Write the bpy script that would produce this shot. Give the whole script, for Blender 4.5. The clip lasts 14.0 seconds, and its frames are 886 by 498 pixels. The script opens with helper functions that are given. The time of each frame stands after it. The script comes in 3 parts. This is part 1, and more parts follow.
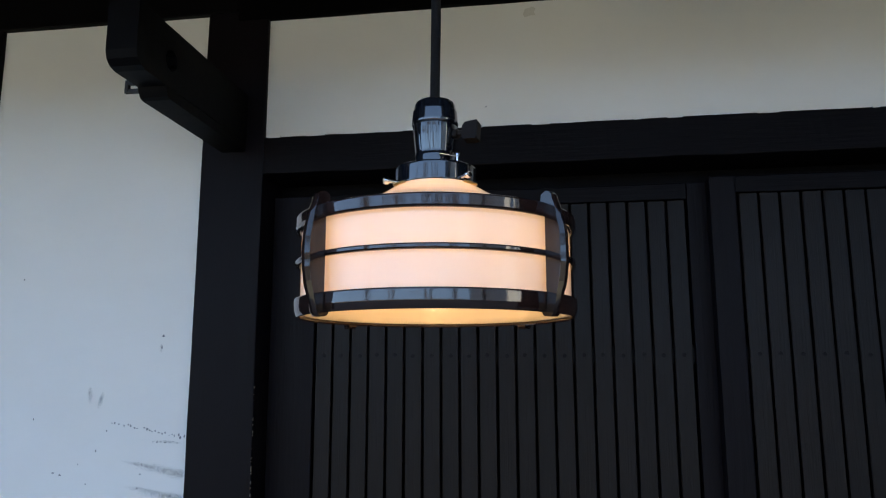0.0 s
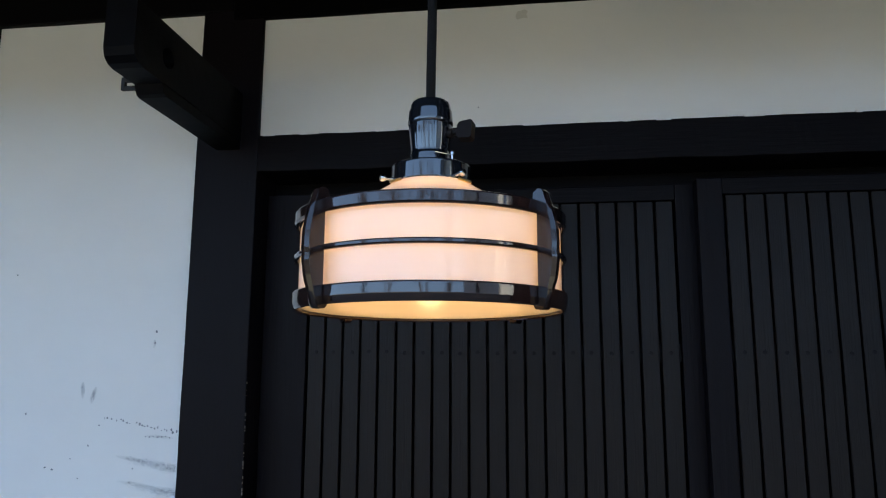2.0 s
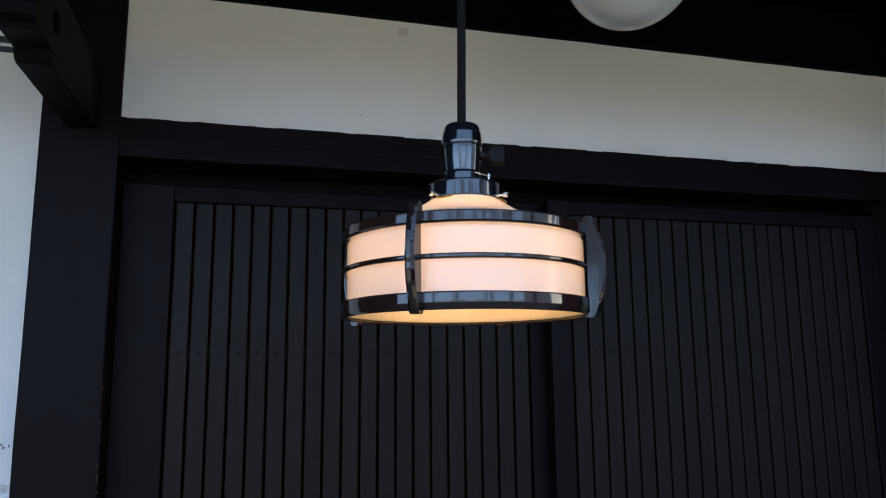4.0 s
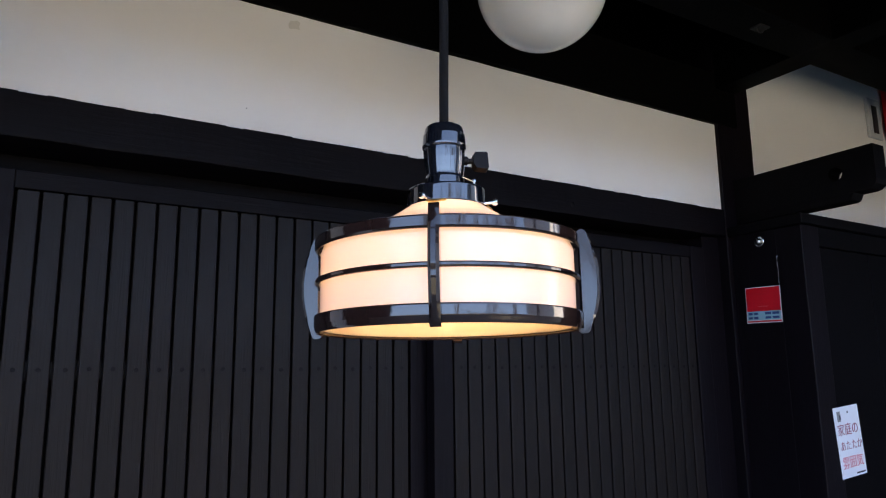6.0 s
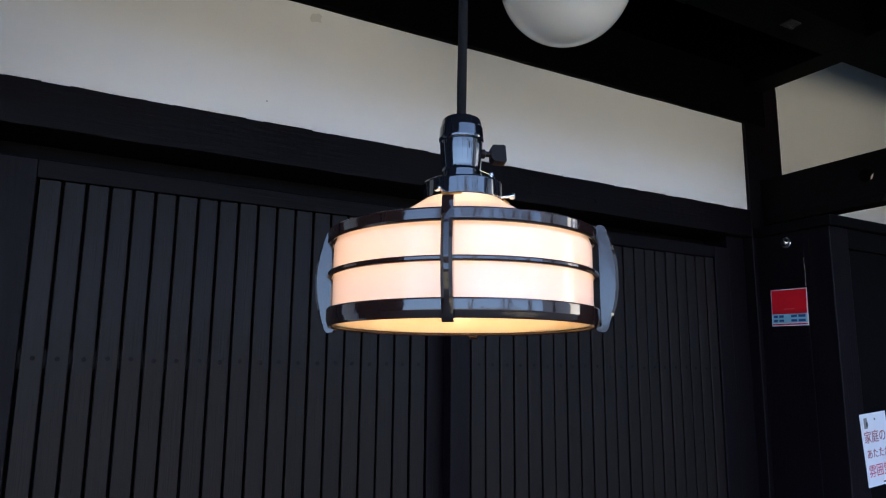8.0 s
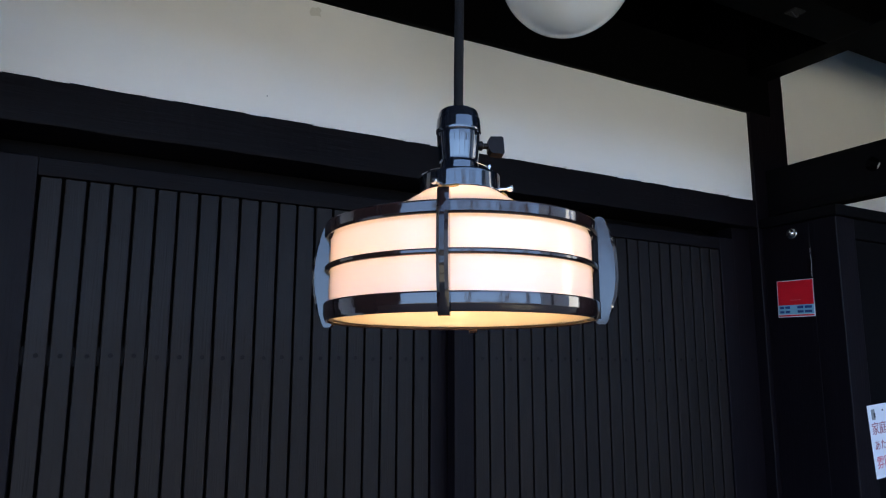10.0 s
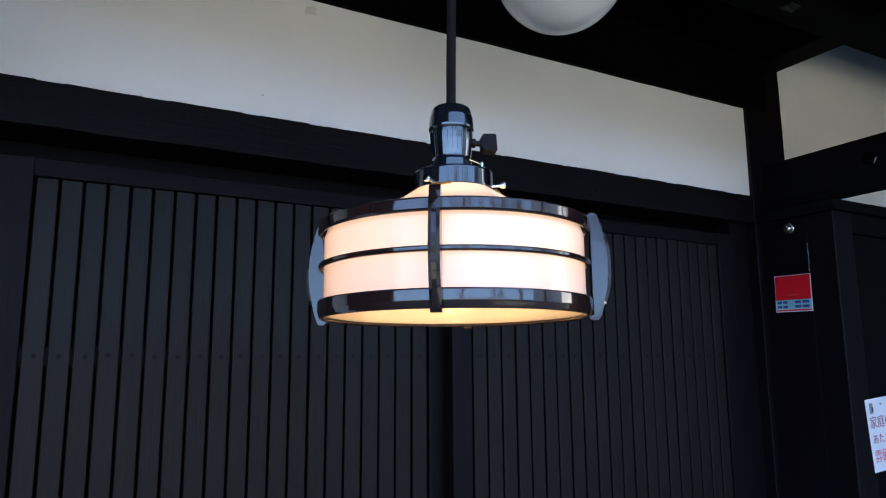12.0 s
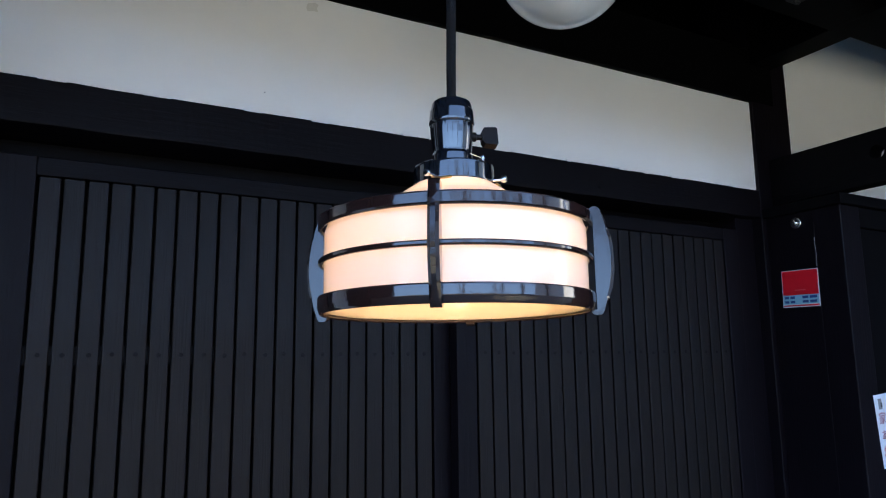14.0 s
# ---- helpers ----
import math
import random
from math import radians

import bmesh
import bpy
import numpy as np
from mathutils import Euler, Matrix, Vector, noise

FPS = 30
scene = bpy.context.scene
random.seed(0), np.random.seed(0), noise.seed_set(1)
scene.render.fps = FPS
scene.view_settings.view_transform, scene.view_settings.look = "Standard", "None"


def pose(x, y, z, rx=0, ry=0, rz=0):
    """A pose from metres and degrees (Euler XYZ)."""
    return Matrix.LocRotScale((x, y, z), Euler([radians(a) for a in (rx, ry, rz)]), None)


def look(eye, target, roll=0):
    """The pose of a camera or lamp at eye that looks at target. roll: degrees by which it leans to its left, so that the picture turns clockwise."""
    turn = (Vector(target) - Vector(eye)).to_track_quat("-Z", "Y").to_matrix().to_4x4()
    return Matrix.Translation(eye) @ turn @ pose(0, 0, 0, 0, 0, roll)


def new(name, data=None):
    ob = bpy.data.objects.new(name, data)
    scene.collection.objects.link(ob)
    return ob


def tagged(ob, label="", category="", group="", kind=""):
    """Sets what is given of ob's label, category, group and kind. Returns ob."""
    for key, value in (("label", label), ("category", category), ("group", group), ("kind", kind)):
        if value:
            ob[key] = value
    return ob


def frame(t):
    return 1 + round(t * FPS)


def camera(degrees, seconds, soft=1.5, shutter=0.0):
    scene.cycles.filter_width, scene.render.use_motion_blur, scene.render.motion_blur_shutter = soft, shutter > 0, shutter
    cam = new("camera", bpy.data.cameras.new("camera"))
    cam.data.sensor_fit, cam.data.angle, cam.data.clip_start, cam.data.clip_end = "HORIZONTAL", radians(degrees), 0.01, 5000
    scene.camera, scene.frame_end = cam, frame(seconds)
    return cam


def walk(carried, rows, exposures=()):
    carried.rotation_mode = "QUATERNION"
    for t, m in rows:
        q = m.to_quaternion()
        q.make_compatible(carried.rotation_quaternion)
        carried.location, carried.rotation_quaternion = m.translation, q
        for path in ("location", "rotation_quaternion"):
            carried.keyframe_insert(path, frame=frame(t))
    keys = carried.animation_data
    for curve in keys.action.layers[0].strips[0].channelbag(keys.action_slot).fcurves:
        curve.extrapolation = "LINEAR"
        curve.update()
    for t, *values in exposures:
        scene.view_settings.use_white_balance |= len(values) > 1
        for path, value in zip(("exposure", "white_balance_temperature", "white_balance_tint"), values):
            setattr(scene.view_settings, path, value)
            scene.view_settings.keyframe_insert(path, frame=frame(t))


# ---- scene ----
cam = camera(64.6, 14.0, soft=1.15)
PATH = [
    (0, (0.055, 0.036, 1.526), (-0.235, 1.989, 1.847), -0.1),
    (0.5, (0.057, 0.035, 1.525), (-0.23, 1.988, 1.846), -0.0),
    (1, (0.058, 0.032, 1.526), (-0.228, 1.986, 1.845), -0.0),
    (1.5, (0.057, 0.031, 1.527), (-0.228, 1.985, 1.845), 0.0),
    (2, (0.053, 0.017, 1.518), (-0.208, 1.974, 1.841), 0.2),
    (2.5, (0.016, -0.01, 1.512), (-0.106, 1.962, 1.823), 0.0),
    (3, (-0.064, -0.075, 1.5), (-0.017, 1.895, 1.841), -0.0),
    (3.2, (-0.109, -0.093, 1.505), (0.016, 1.878, 1.816), -0.1),
    (5.3, (-0.406, 0.097, 1.527), (0.571, 1.806, 1.882), -1.3),
    (5.5, (-0.412, 0.091, 1.527), (0.589, 1.787, 1.875), -1.2),
    (6, (-0.424, 0.095, 1.525), (0.6, 1.777, 1.879), -0.7),
    (6.5, (-0.417, 0.102, 1.523), (0.588, 1.795, 1.874), -0.2),
    (7, (-0.413, 0.107, 1.524), (0.577, 1.81, 1.868), 0.3),
    (7.5, (-0.411, 0.11, 1.524), (0.58, 1.812, 1.868), 0.4),
    (8, (-0.411, 0.103, 1.524), (0.559, 1.818, 1.871), 0.5),
    (10.5, (-0.398, 0.105, 1.524), (0.557, 1.831, 1.852), -0.0),
    (11, (-0.397, 0.106, 1.524), (0.558, 1.833, 1.849), -0.1),
    (11.5, (-0.397, 0.103, 1.524), (0.557, 1.831, 1.846), -0.2),
    (12, (-0.396, 0.099, 1.523), (0.56, 1.826, 1.848), -0.4),
    (12.5, (-0.396, 0.097, 1.525), (0.556, 1.827, 1.843), -0.32),
    (13, (-0.394, 0.098, 1.524), (0.553, 1.83, 1.843), -0.4),
    (13.5, (-0.389, 0.104, 1.522), (0.553, 1.839, 1.841), -0.5),
    (14, (-0.388, 0.103, 1.521), (0.553, 1.839, 1.841), -0.7),
]
walk(cam, [(t, look(eye, target, roll)) for t, eye, target, roll in PATH],
     exposures=[(0.0, 2.74, 6980, 6), (2.0, 2.74, 6880, 5), (3.2, 2.76, 6720, 4), (5.3, 3.06, 7000, 15), (6.0, 3.32, 7150, 17), (6.6, 3.20, 6900, 14), (7.0, 3.20, 6850, 13), (8.2, 3.24, 6600, 12), (10.5, 3.26, 6330, 10), (14.0, 3.28, 6200, 10)])

# ---- world, sun, exposure ----
world = bpy.data.worlds.new("world")
scene.world = world
world.use_nodes = True
wt = world.node_tree
sky = wt.nodes.new("ShaderNodeTexSky")
sky.sky_type = 'NISHITA'
sky.sun_disc = False
sky.sun_elevation = radians(48)
sky.sun_rotation = radians(20)
sky.dust_density = 0.0
sky.altitude = 600.0
sky.ozone_density = 1.6
sky.air_density = 0.9
# clear air: the horizon keeps the blue of the sky a little above it
way = wt.nodes.new("ShaderNodeTexCoord")
lift = wt.nodes.new("ShaderNodeVectorMath")
lift.operation = 'ADD'
lift.inputs[1].default_value = (0, 0, 0.16)
unit = wt.nodes.new("ShaderNodeVectorMath")
unit.operation = 'NORMALIZE'
wt.links.new(way.outputs["Generated"], lift.inputs[0])
wt.links.new(lift.outputs[0], unit.inputs[0])
wt.links.new(unit.outputs[0], sky.inputs[0])
wt.links.new(sky.outputs[0], wt.nodes["Background"].inputs[0])
wt.nodes["Background"].inputs[1].default_value = 0.15
sun = new("sun", bpy.data.lights.new("sun", 'SUN'))
sun.data.energy = 4.5
sun.data.angle = radians(0.6)
sun.data.color = (1.0, 0.93, 0.82)
sun.matrix_world = look((1.7, 4.6, 5.5), (0, 0, 0))
BULB_GLOW = 6.9


# ---- materials ----
def mat(name, base, rough=0.5, metal=0.0, coat=0.0, grain=0.0, grain_scale=(6, 6, 6), dark=0.0, bump=0.0, bump_scale=60.0,
        per_object=0.0, rough_var=0.0, spec=0.5):
    """A painted or natural surface: stretched grain, large blotches, fine relief."""
    m = bpy.data.materials.new(name)
    m.use_nodes = True
    nt = m.node_tree
    n, l = nt.nodes, nt.links
    p = n["Principled BSDF"]
    p.inputs["Roughness"].default_value = rough
    p.inputs["Metallic"].default_value = metal
    p.inputs["Coat Weight"].default_value = coat
    p.inputs["Coat Roughness"].default_value = 0.06
    p.inputs["Specular IOR Level"].default_value = spec
    co = n.new("ShaderNodeTexCoord")
    mp = n.new("ShaderNodeMapping")
    mp.inputs["Scale"].default_value = grain_scale
    l.new(co.outputs["Object"], mp.inputs[0])
    t1 = n.new("ShaderNodeTexNoise")
    t1.inputs["Scale"].default_value = 5.0
    t1.inputs["Detail"].default_value = 7.0
    t1.inputs["Roughness"].default_value = 0.65
    l.new(mp.outputs[0], t1.inputs["Vector"])
    t2 = n.new("ShaderNodeTexNoise")
    t2.inputs["Scale"].default_value = 2.6
    t2.inputs["Detail"].default_value = 4.0
    l.new(co.outputs["Object"], t2.inputs["Vector"])
    mul = n.new("ShaderNodeMath")
    mul.operation = 'MULTIPLY_ADD'
    l.new(t1.outputs[0], mul.inputs[0])
    mul.inputs[1].default_value = 2 * grain
    mul.inputs[2].default_value = 1 - grain
    mul2 = n.new("ShaderNodeMath")
    mul2.operation = 'MULTIPLY_ADD'
    l.new(t2.outputs[0], mul2.inputs[0])
    mul2.inputs[1].default_value = 2 * dark
    mul2.inputs[2].default_value = 1 - dark
    both = n.new("ShaderNodeMath")
    both.operation = 'MULTIPLY'
    l.new(mul.outputs[0], both.inputs[0])
    l.new(mul2.outputs[0], both.inputs[1])
    last = both
    if per_object:
        info = n.new("ShaderNodeObjectInfo")
        v = n.new("ShaderNodeMath")
        v.operation = 'MULTIPLY_ADD'
        l.new(info.outputs["Random"], v.inputs[0])
        v.inputs[1].default_value = 2 * per_object
        v.inputs[2].default_value = 1 - per_object
        w = n.new("ShaderNodeMath")
        w.operation = 'MULTIPLY'
        l.new(both.outputs[0], w.inputs[0])
        l.new(v.outputs[0], w.inputs[1])
        last = w
    col = n.new("ShaderNodeVectorMath")
    col.operation = 'SCALE'
    col.inputs[0].default_value = base
    l.new(last.outputs[0], col.inputs["Scale"])
    l.new(col.outputs[0], p.inputs["Base Color"])
    if rough_var:
        rv = n.new("ShaderNodeMath")
        rv.operation = 'MULTIPLY_ADD'
        l.new(t1.outputs[0], rv.inputs[0])
        rv.inputs[1].default_value = 2 * rough_var
        rv.inputs[2].default_value = rough - rough_var
        l.new(rv.outputs[0], p.inputs["Roughness"])
    if bump:
        t3 = n.new("ShaderNodeTexNoise")
        t3.inputs["Scale"].default_value = bump_scale
        t3.inputs["Detail"].default_value = 4.0
        l.new(mp.outputs[0], t3.inputs["Vector"])
        b = n.new("ShaderNodeBump")
        b.inputs["Strength"].default_value = bump
        b.inputs["Distance"].default_value = 0.002
        l.new(t3.outputs[0], b.inputs["Height"])
        l.new(b.outputs[0], p.inputs["Normal"])
    return m


def opal(name, clear):
    """Opal glass: light passes scattered; the inner skin lets a share straight through to the outer."""
    m = bpy.data.materials.new(name)
    m.use_nodes = True
    nt = m.node_tree
    n, l = nt.nodes, nt.links
    for node in list(n):
        n.remove(node)
    out = n.new("ShaderNodeOutputMaterial")
    tr = n.new("ShaderNodeBsdfTranslucent")
    tr.inputs[0].default_value = (0.92, 0.85, 0.775, 1)
    df = n.new("ShaderNodeBsdfDiffuse")
    df.inputs[0].default_value = (0.98, 0.90, 0.68, 1) if clear else (0.92, 0.88, 0.89, 1)
    body = n.new("ShaderNodeMixShader")
    body.inputs[0].default_value = 0.6 if clear else 0.45
    l.new(tr.outputs[0], body.inputs[1])
    l.new(df.outputs[0], body.inputs[2])
    last = body
    if clear:
        tp = n.new("ShaderNodeBsdfTransparent")
        tp.inputs[0].default_value = (1.0, 0.96, 0.92, 1)
        mx = n.new("ShaderNodeMixShader")
        mx.inputs[0].default_value = clear
        l.new(body.outputs[0], mx.inputs[1])
        l.new(tp.outputs[0], mx.inputs[2])
        last = mx
    gl = n.new("ShaderNodeBsdfGlossy")
    gl.inputs["Roughness"].default_value = 0.14 if clear else 0.05
    fr = n.new("ShaderNodeFresnel")
    fr.inputs[0].default_value = 1.42
    top = n.new("ShaderNodeMixShader")
    l.new(fr.outputs[0], top.inputs[0])
    l.new(last.outputs[0], top.inputs[1])
    l.new(gl.outputs[0], top.inputs[2])
    l.new(top.outputs[0], out.inputs[0])
    return m


def glow(name, color, strength):
    m = bpy.data.materials.new(name)
    m.use_nodes = True
    nt = m.node_tree
    p = nt.nodes["Principled BSDF"]
    p.inputs["Base Color"].default_value = (0.9, 0.85, 0.75, 1)
    p.inputs["Emission Color"].default_value = (*color, 1)
    p.inputs["Emission Strength"].default_value = strength
    return m


def plaster_mat(name):
    """White lime plaster: broad grey weathering, small specks, trowel relief."""
    m = mat(name, (0.80, 0.79, 0.765), rough=0.85, grain=0.05, grain_scale=(0.5, 1, 1.2), dark=0.06, bump=0.18, bump_scale=14.0, spec=0.25)
    return m


WOOD_X = mat("black_timber_along", (0.0032, 0.0021, 0.0032), spec=0.11, rough=0.52, grain=0.45, grain_scale=(0.6, 8, 8), dark=0.25, bump=0.35, bump_scale=22, rough_var=0.12)
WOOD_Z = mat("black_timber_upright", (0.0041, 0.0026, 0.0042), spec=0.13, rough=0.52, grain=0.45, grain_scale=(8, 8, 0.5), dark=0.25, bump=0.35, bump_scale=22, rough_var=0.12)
WOOD_Y = mat("black_timber_outward", (0.0032, 0.0031, 0.0033), spec=0.2, rough=0.55, grain=0.45, grain_scale=(8, 0.5, 8), dark=0.25, bump=0.35, bump_scale=22, rough_var=0.12)
SLAT = mat("black_slat_wood", (0.0062, 0.0040, 0.0038), spec=0.20, rough=0.48, grain=0.5, grain_scale=(14, 14, 0.5), dark=0.2, bump=0.3, bump_scale=20, per_object=0.18, rough_var=0.12)
# darkest of the black woods, for the eave boards and the upper beams
EAVE_WOOD = mat("dark_eave_wood", (0.0014, 0.0013, 0.0013), spec=0.04, rough=0.7, grain=0.4, grain_scale=(6, 0.6, 6), dark=0.3, bump=0.3, bump_scale=20)
# black wood with a lower base than the posts and the lintel
DARKER_WOOD = mat("darker_black_wood", (0.0025, 0.0021, 0.0026), spec=0.07, rough=0.6, grain=0.45, grain_scale=(2, 2, 2), dark=0.3, bump=0.3, bump_scale=22)
DARK = mat("dark_interior", (0.0044, 0.0040, 0.0040), spec=0.1, rough=0.9, grain=0.2)
PLASTER = plaster_mat("white_plaster")
STAIN = mat("grey_plaster_stain", (0.20, 0.205, 0.22), rough=0.9, grain=0.5, grain_scale=(30, 30, 30))
STAIN_PALE = mat("pale_plaster_stain", (0.50, 0.51, 0.53), rough=0.9, grain=0.4, grain_scale=(40, 40, 40))
STAIN_FAINT = mat("faint_damp_stain", (0.66, 0.645, 0.60), rough=0.9, grain=0.15, grain_scale=(40, 40, 40))
BARE = mat("bare_worn_wood", (0.30, 0.25, 0.19), rough=0.7, grain=0.4, grain_scale=(20, 20, 2))
CARVED = mat("black_lacquer_on_carved_wood", (0.016, 0.009, 0.008), spec=0.35, rough=0.09, coat=0.35, grain=0.35, grain_scale=(10, 10, 3), dark=0.3, bump=0.14, bump_scale=7, rough_var=0.05)
LACQUER = mat("black_lacquer", (0.020, 0.0095, 0.008), rough=0.07, coat=0.35, grain=0.3, grain_scale=(10, 10, 10), dark=0.2, bump=0.12, bump_scale=8, rough_var=0.06)
BAKELITE = mat("black_bakelite", (0.008, 0.009, 0.012), rough=0.05, coat=1.0, grain=0.15, bump=0.03, bump_scale=12)
RUBBER = mat("black_cord_cloth", (0.008, 0.0075, 0.008), spec=0.18, rough=0.75, grain=0.4, grain_scale=(40, 40, 40), bump=0.5, bump_scale=90)
KEY = mat("dull_black_key", (0.010, 0.0065, 0.005), spec=0.2, rough=0.42, grain=0.3, grain_scale=(20, 20, 20), bump=0.1)
CHROME = mat("nickel_plate", (0.75, 0.73, 0.70), rough=0.18, metal=1.0, grain=0.1, grain_scale=(40, 40, 40))
BRASS = mat("aged_brass", (0.50, 0.34, 0.14), rough=0.35, metal=1.0, grain=0.25, grain_scale=(40, 40, 40))
IRON = mat("black_iron", (0.03, 0.03, 0.032), rough=0.5, metal=0.6, grain=0.3, grain_scale=(30, 30, 30), bump=0.2)
OPAL_OUT = opal("opal_glass_outer", 0.0)
OPAL_IN = opal("opal_glass_inner", 0.5)
GLOBE = mat("white_globe_glass", (0.80, 0.80, 0.77), rough=0.12, grain=0.03, dark=0.04, coat=0.3)
BULB = glow("warm_bulb", (1.0, 0.60, 0.288), BULB_GLOW)
RED = mat("red_vinyl", (0.72, 0.010, 0.022), rough=0.35, grain=0.06, dark=0.08)
SKYBLUE = mat("pale_blue_vinyl", (0.25, 0.50, 0.62), rough=0.35, grain=0.06)
NAVY = mat("navy_print", (0.015, 0.06, 0.22), rough=0.4)
WHITE = mat("white_card_stock", (0.72, 0.73, 0.76), rough=0.6, grain=0.05, dark=0.05)
INK_RED = mat("red_brush_ink", (0.55, 0.03, 0.06), rough=0.6, grain=0.4, grain_scale=(60, 60, 60))
INK_DARK = mat("dark_red_brush_ink", (0.26, 0.03, 0.05), rough=0.6, grain=0.5, grain_scale=(60, 60, 60))
INK_BLACK = mat("black_brush_ink", (0.03, 0.03, 0.035), rough=0.6, grain=0.3)
PALE = mat("pale_scratch", (0.22, 0.22, 0.215), rough=0.7, grain=0.4, grain_scale=(60, 60, 60))
PAVING = mat("grey_paving", (0.150, 0.142, 0.105), rough=0.85, grain=0.25, grain_scale=(2, 2, 2), dark=0.2, bump=0.5, bump_scale=40)
FARWALL = mat("far_wall_render", (0.10, 0.095, 0.09), rough=0.9, grain=0.2, dark=0.2, bump=0.4)
BARK = mat("grey_bark", (0.07, 0.06, 0.05), rough=0.9, grain=0.4, grain_scale=(6, 6, 1), bump=0.5)
TILE = mat("grey_roof_tile", (0.10, 0.10, 0.105), rough=0.5, grain=0.3, dark=0.3, bump=0.4)


# ---- building helpers ----
def ob_from(name, bm, material, smooth=False):
    me = bpy.data.meshes.new(name)
    bmesh.ops.recalc_face_normals(bm, faces=bm.faces)
    bm.to_mesh(me)
    bm.free()
    mats = material if isinstance(material, (list, tuple)) else [material]
    for m in mats:
        me.materials.append(m)
    if smooth:
        for f in me.polygons:
            f.use_smooth = True
        me.set_sharp_from_angle(angle=radians(38))
    return new(name, me)


def part(name, bm, material, parent, label="", smooth=False):
    ob = ob_from(name, bm, material, smooth)
    ob.parent = parent
    ob.matrix_parent_inverse = parent.matrix_world.inverted()
    if label:
        tagged(ob, label)
    return ob


def thing(name, at, label, category, group="", kind=""):
    e = new(name)
    e.empty_display_size = 0.05
    e.matrix_world = pose(*at)
    e.location = at
    bpy.context.view_layer.update()
    return tagged(e, label, category, group, kind)


def add_box(bm, x0, x1, y0, y1, z0, z1, bevel=0.0, seg=2):
    r = bmesh.ops.create_cube(bm, size=1.0, matrix=Matrix.Translation(((x0 + x1) / 2, (y0 + y1) / 2, (z0 + z1) / 2)) @ Matrix.Diagonal((x1 - x0, y1 - y0, z1 - z0, 1)))
    if bevel:
        vs = set(r["verts"])
        es = [e for e in bm.edges if e.verts[0] in vs and e.verts[1] in vs]
        bmesh.ops.bevel(bm, geom=es, offset=bevel, segments=seg, affect='EDGES', profile=0.5)
    return bm


def box(x0, x1, y0, y1, z0, z1, bevel=0.0, seg=2):
    return add_box(bmesh.new(), x0, x1, y0, y1, z0, z1, bevel, seg)


def timber(x0, x1, y0, y1, z0, z1, bevel=0.003, along=0, cuts=40, wobble=0.0012, seed=1):
    """A hand-planed beam: bevelled box cut along its length, its faces slightly uneven."""
    bm = box(x0, x1, y0, y1, z0, z1)
    es = [e for e in bm.edges if abs((e.verts[0].co - e.verts[1].co)[along]) > 1e-6]
    bmesh.ops.subdivide_edges(bm, edges=es, cuts=cuts, use_grid_fill=True)
    for v in bm.verts:
        q = Vector(v.co) * 9.0 + Vector((seed * 3.1, seed * 1.7, seed))
        d = noise.noise_vector(q) * wobble
        d[along] = 0
        v.co += d
    if bevel:
        es = [e for e in bm.edges if e.is_manifold and e.calc_face_angle(0) > 1.0]
        bmesh.ops.bevel(bm, geom=es, offset=bevel, segments=2, affect='EDGES', profile=0.5)
    return bm


def lathe(profile, cx, cy, steps=96, close=False, flute=None):
    """Turn (r, z) pairs round the upright axis at cx, cy. flute(i, r, z, k) may give another radius."""
    bm = bmesh.new()
    rings = []
    for i, (r, z) in enumerate(profile):
        ring = []
        for k in range(steps):
            a = 2 * math.pi * k / steps
            rr = flute(i, r, z, a) if flute else r
            ring.append(bm.verts.new((cx + rr * math.cos(a), cy + rr * math.sin(a), z)))
        rings.append(ring)
    pairs = list(zip(rings, rings[1:]))
    if close:
        pairs.append((rings[-1], rings[0]))
    for a, b in pairs:
        for k in range(steps):
            bm.faces.new((a[k], a[(k + 1) % steps], b[(k + 1) % steps], b[k]))
    if not close:
        for ring in (rings[0], rings[-1]):
            if profile[rings.index(ring)][0] > 1e-4:
                bm.faces.new(ring)
    return bm


def plate(points, thick, m):
    """An outline in a plane (u, v), given a thickness about that plane and set by the pose m."""
    bm = bmesh.new()
    lo = [bm.verts.new(m @ Vector((u, -thick / 2, v))) for u, v in points]
    hi = [bm.verts.new(m @ Vector((u, thick / 2, v))) for u, v in points]
    bm.faces.new(lo)
    bm.faces.new(hi[::-1])
    k = len(points)
    for i in range(k):
        bm.faces.new((lo[i], lo[(i + 1) % k], hi[(i + 1) % k], hi[i]))
    return bm


def bevel_all(bm, offset, seg=2, angle=0.6):
    es = [e for e in bm.edges if e.is_manifold and e.calc_face_angle(0) > angle]
    bmesh.ops.bevel(bm, geom=es, offset=offset, segments=seg, affect='EDGES', profile=0.5)
    return bm


def tube(points, r, steps=12, caps=True):
    bm = bmesh.new()
    rings = []
    pts = [Vector(p) for p in points]
    for i, p in enumerate(pts):
        d = (pts[min(i + 1, len(pts) - 1)] - pts[max(i - 1, 0)]).normalized()
        q = d.to_track_quat('Z', 'Y')
        rings.append([bm.verts.new(p + q @ Vector((r * math.cos(2 * math.pi * k / steps), r * math.sin(2 * math.pi * k / steps), 0))) for k in range(steps)])
    for a, b in zip(rings, rings[1:]):
        for k in range(steps):
            bm.faces.new((a[k], a[(k + 1) % steps], b[(k + 1) % steps], b[k]))
    if caps:
        bm.faces.new(rings[0])
        bm.faces.new(rings[-1])
    return bm


# ---- plan ----
WALL = 1.447          # face of the plaster
WOODY = 1.436         # face of posts and lintel
POST_L = (-0.692, -0.548)
POST_R = (1.405, 1.572)
LINTEL = (1.931, 2.014)
PANEL_TOP = 2.2905
SLOPE = 0.4


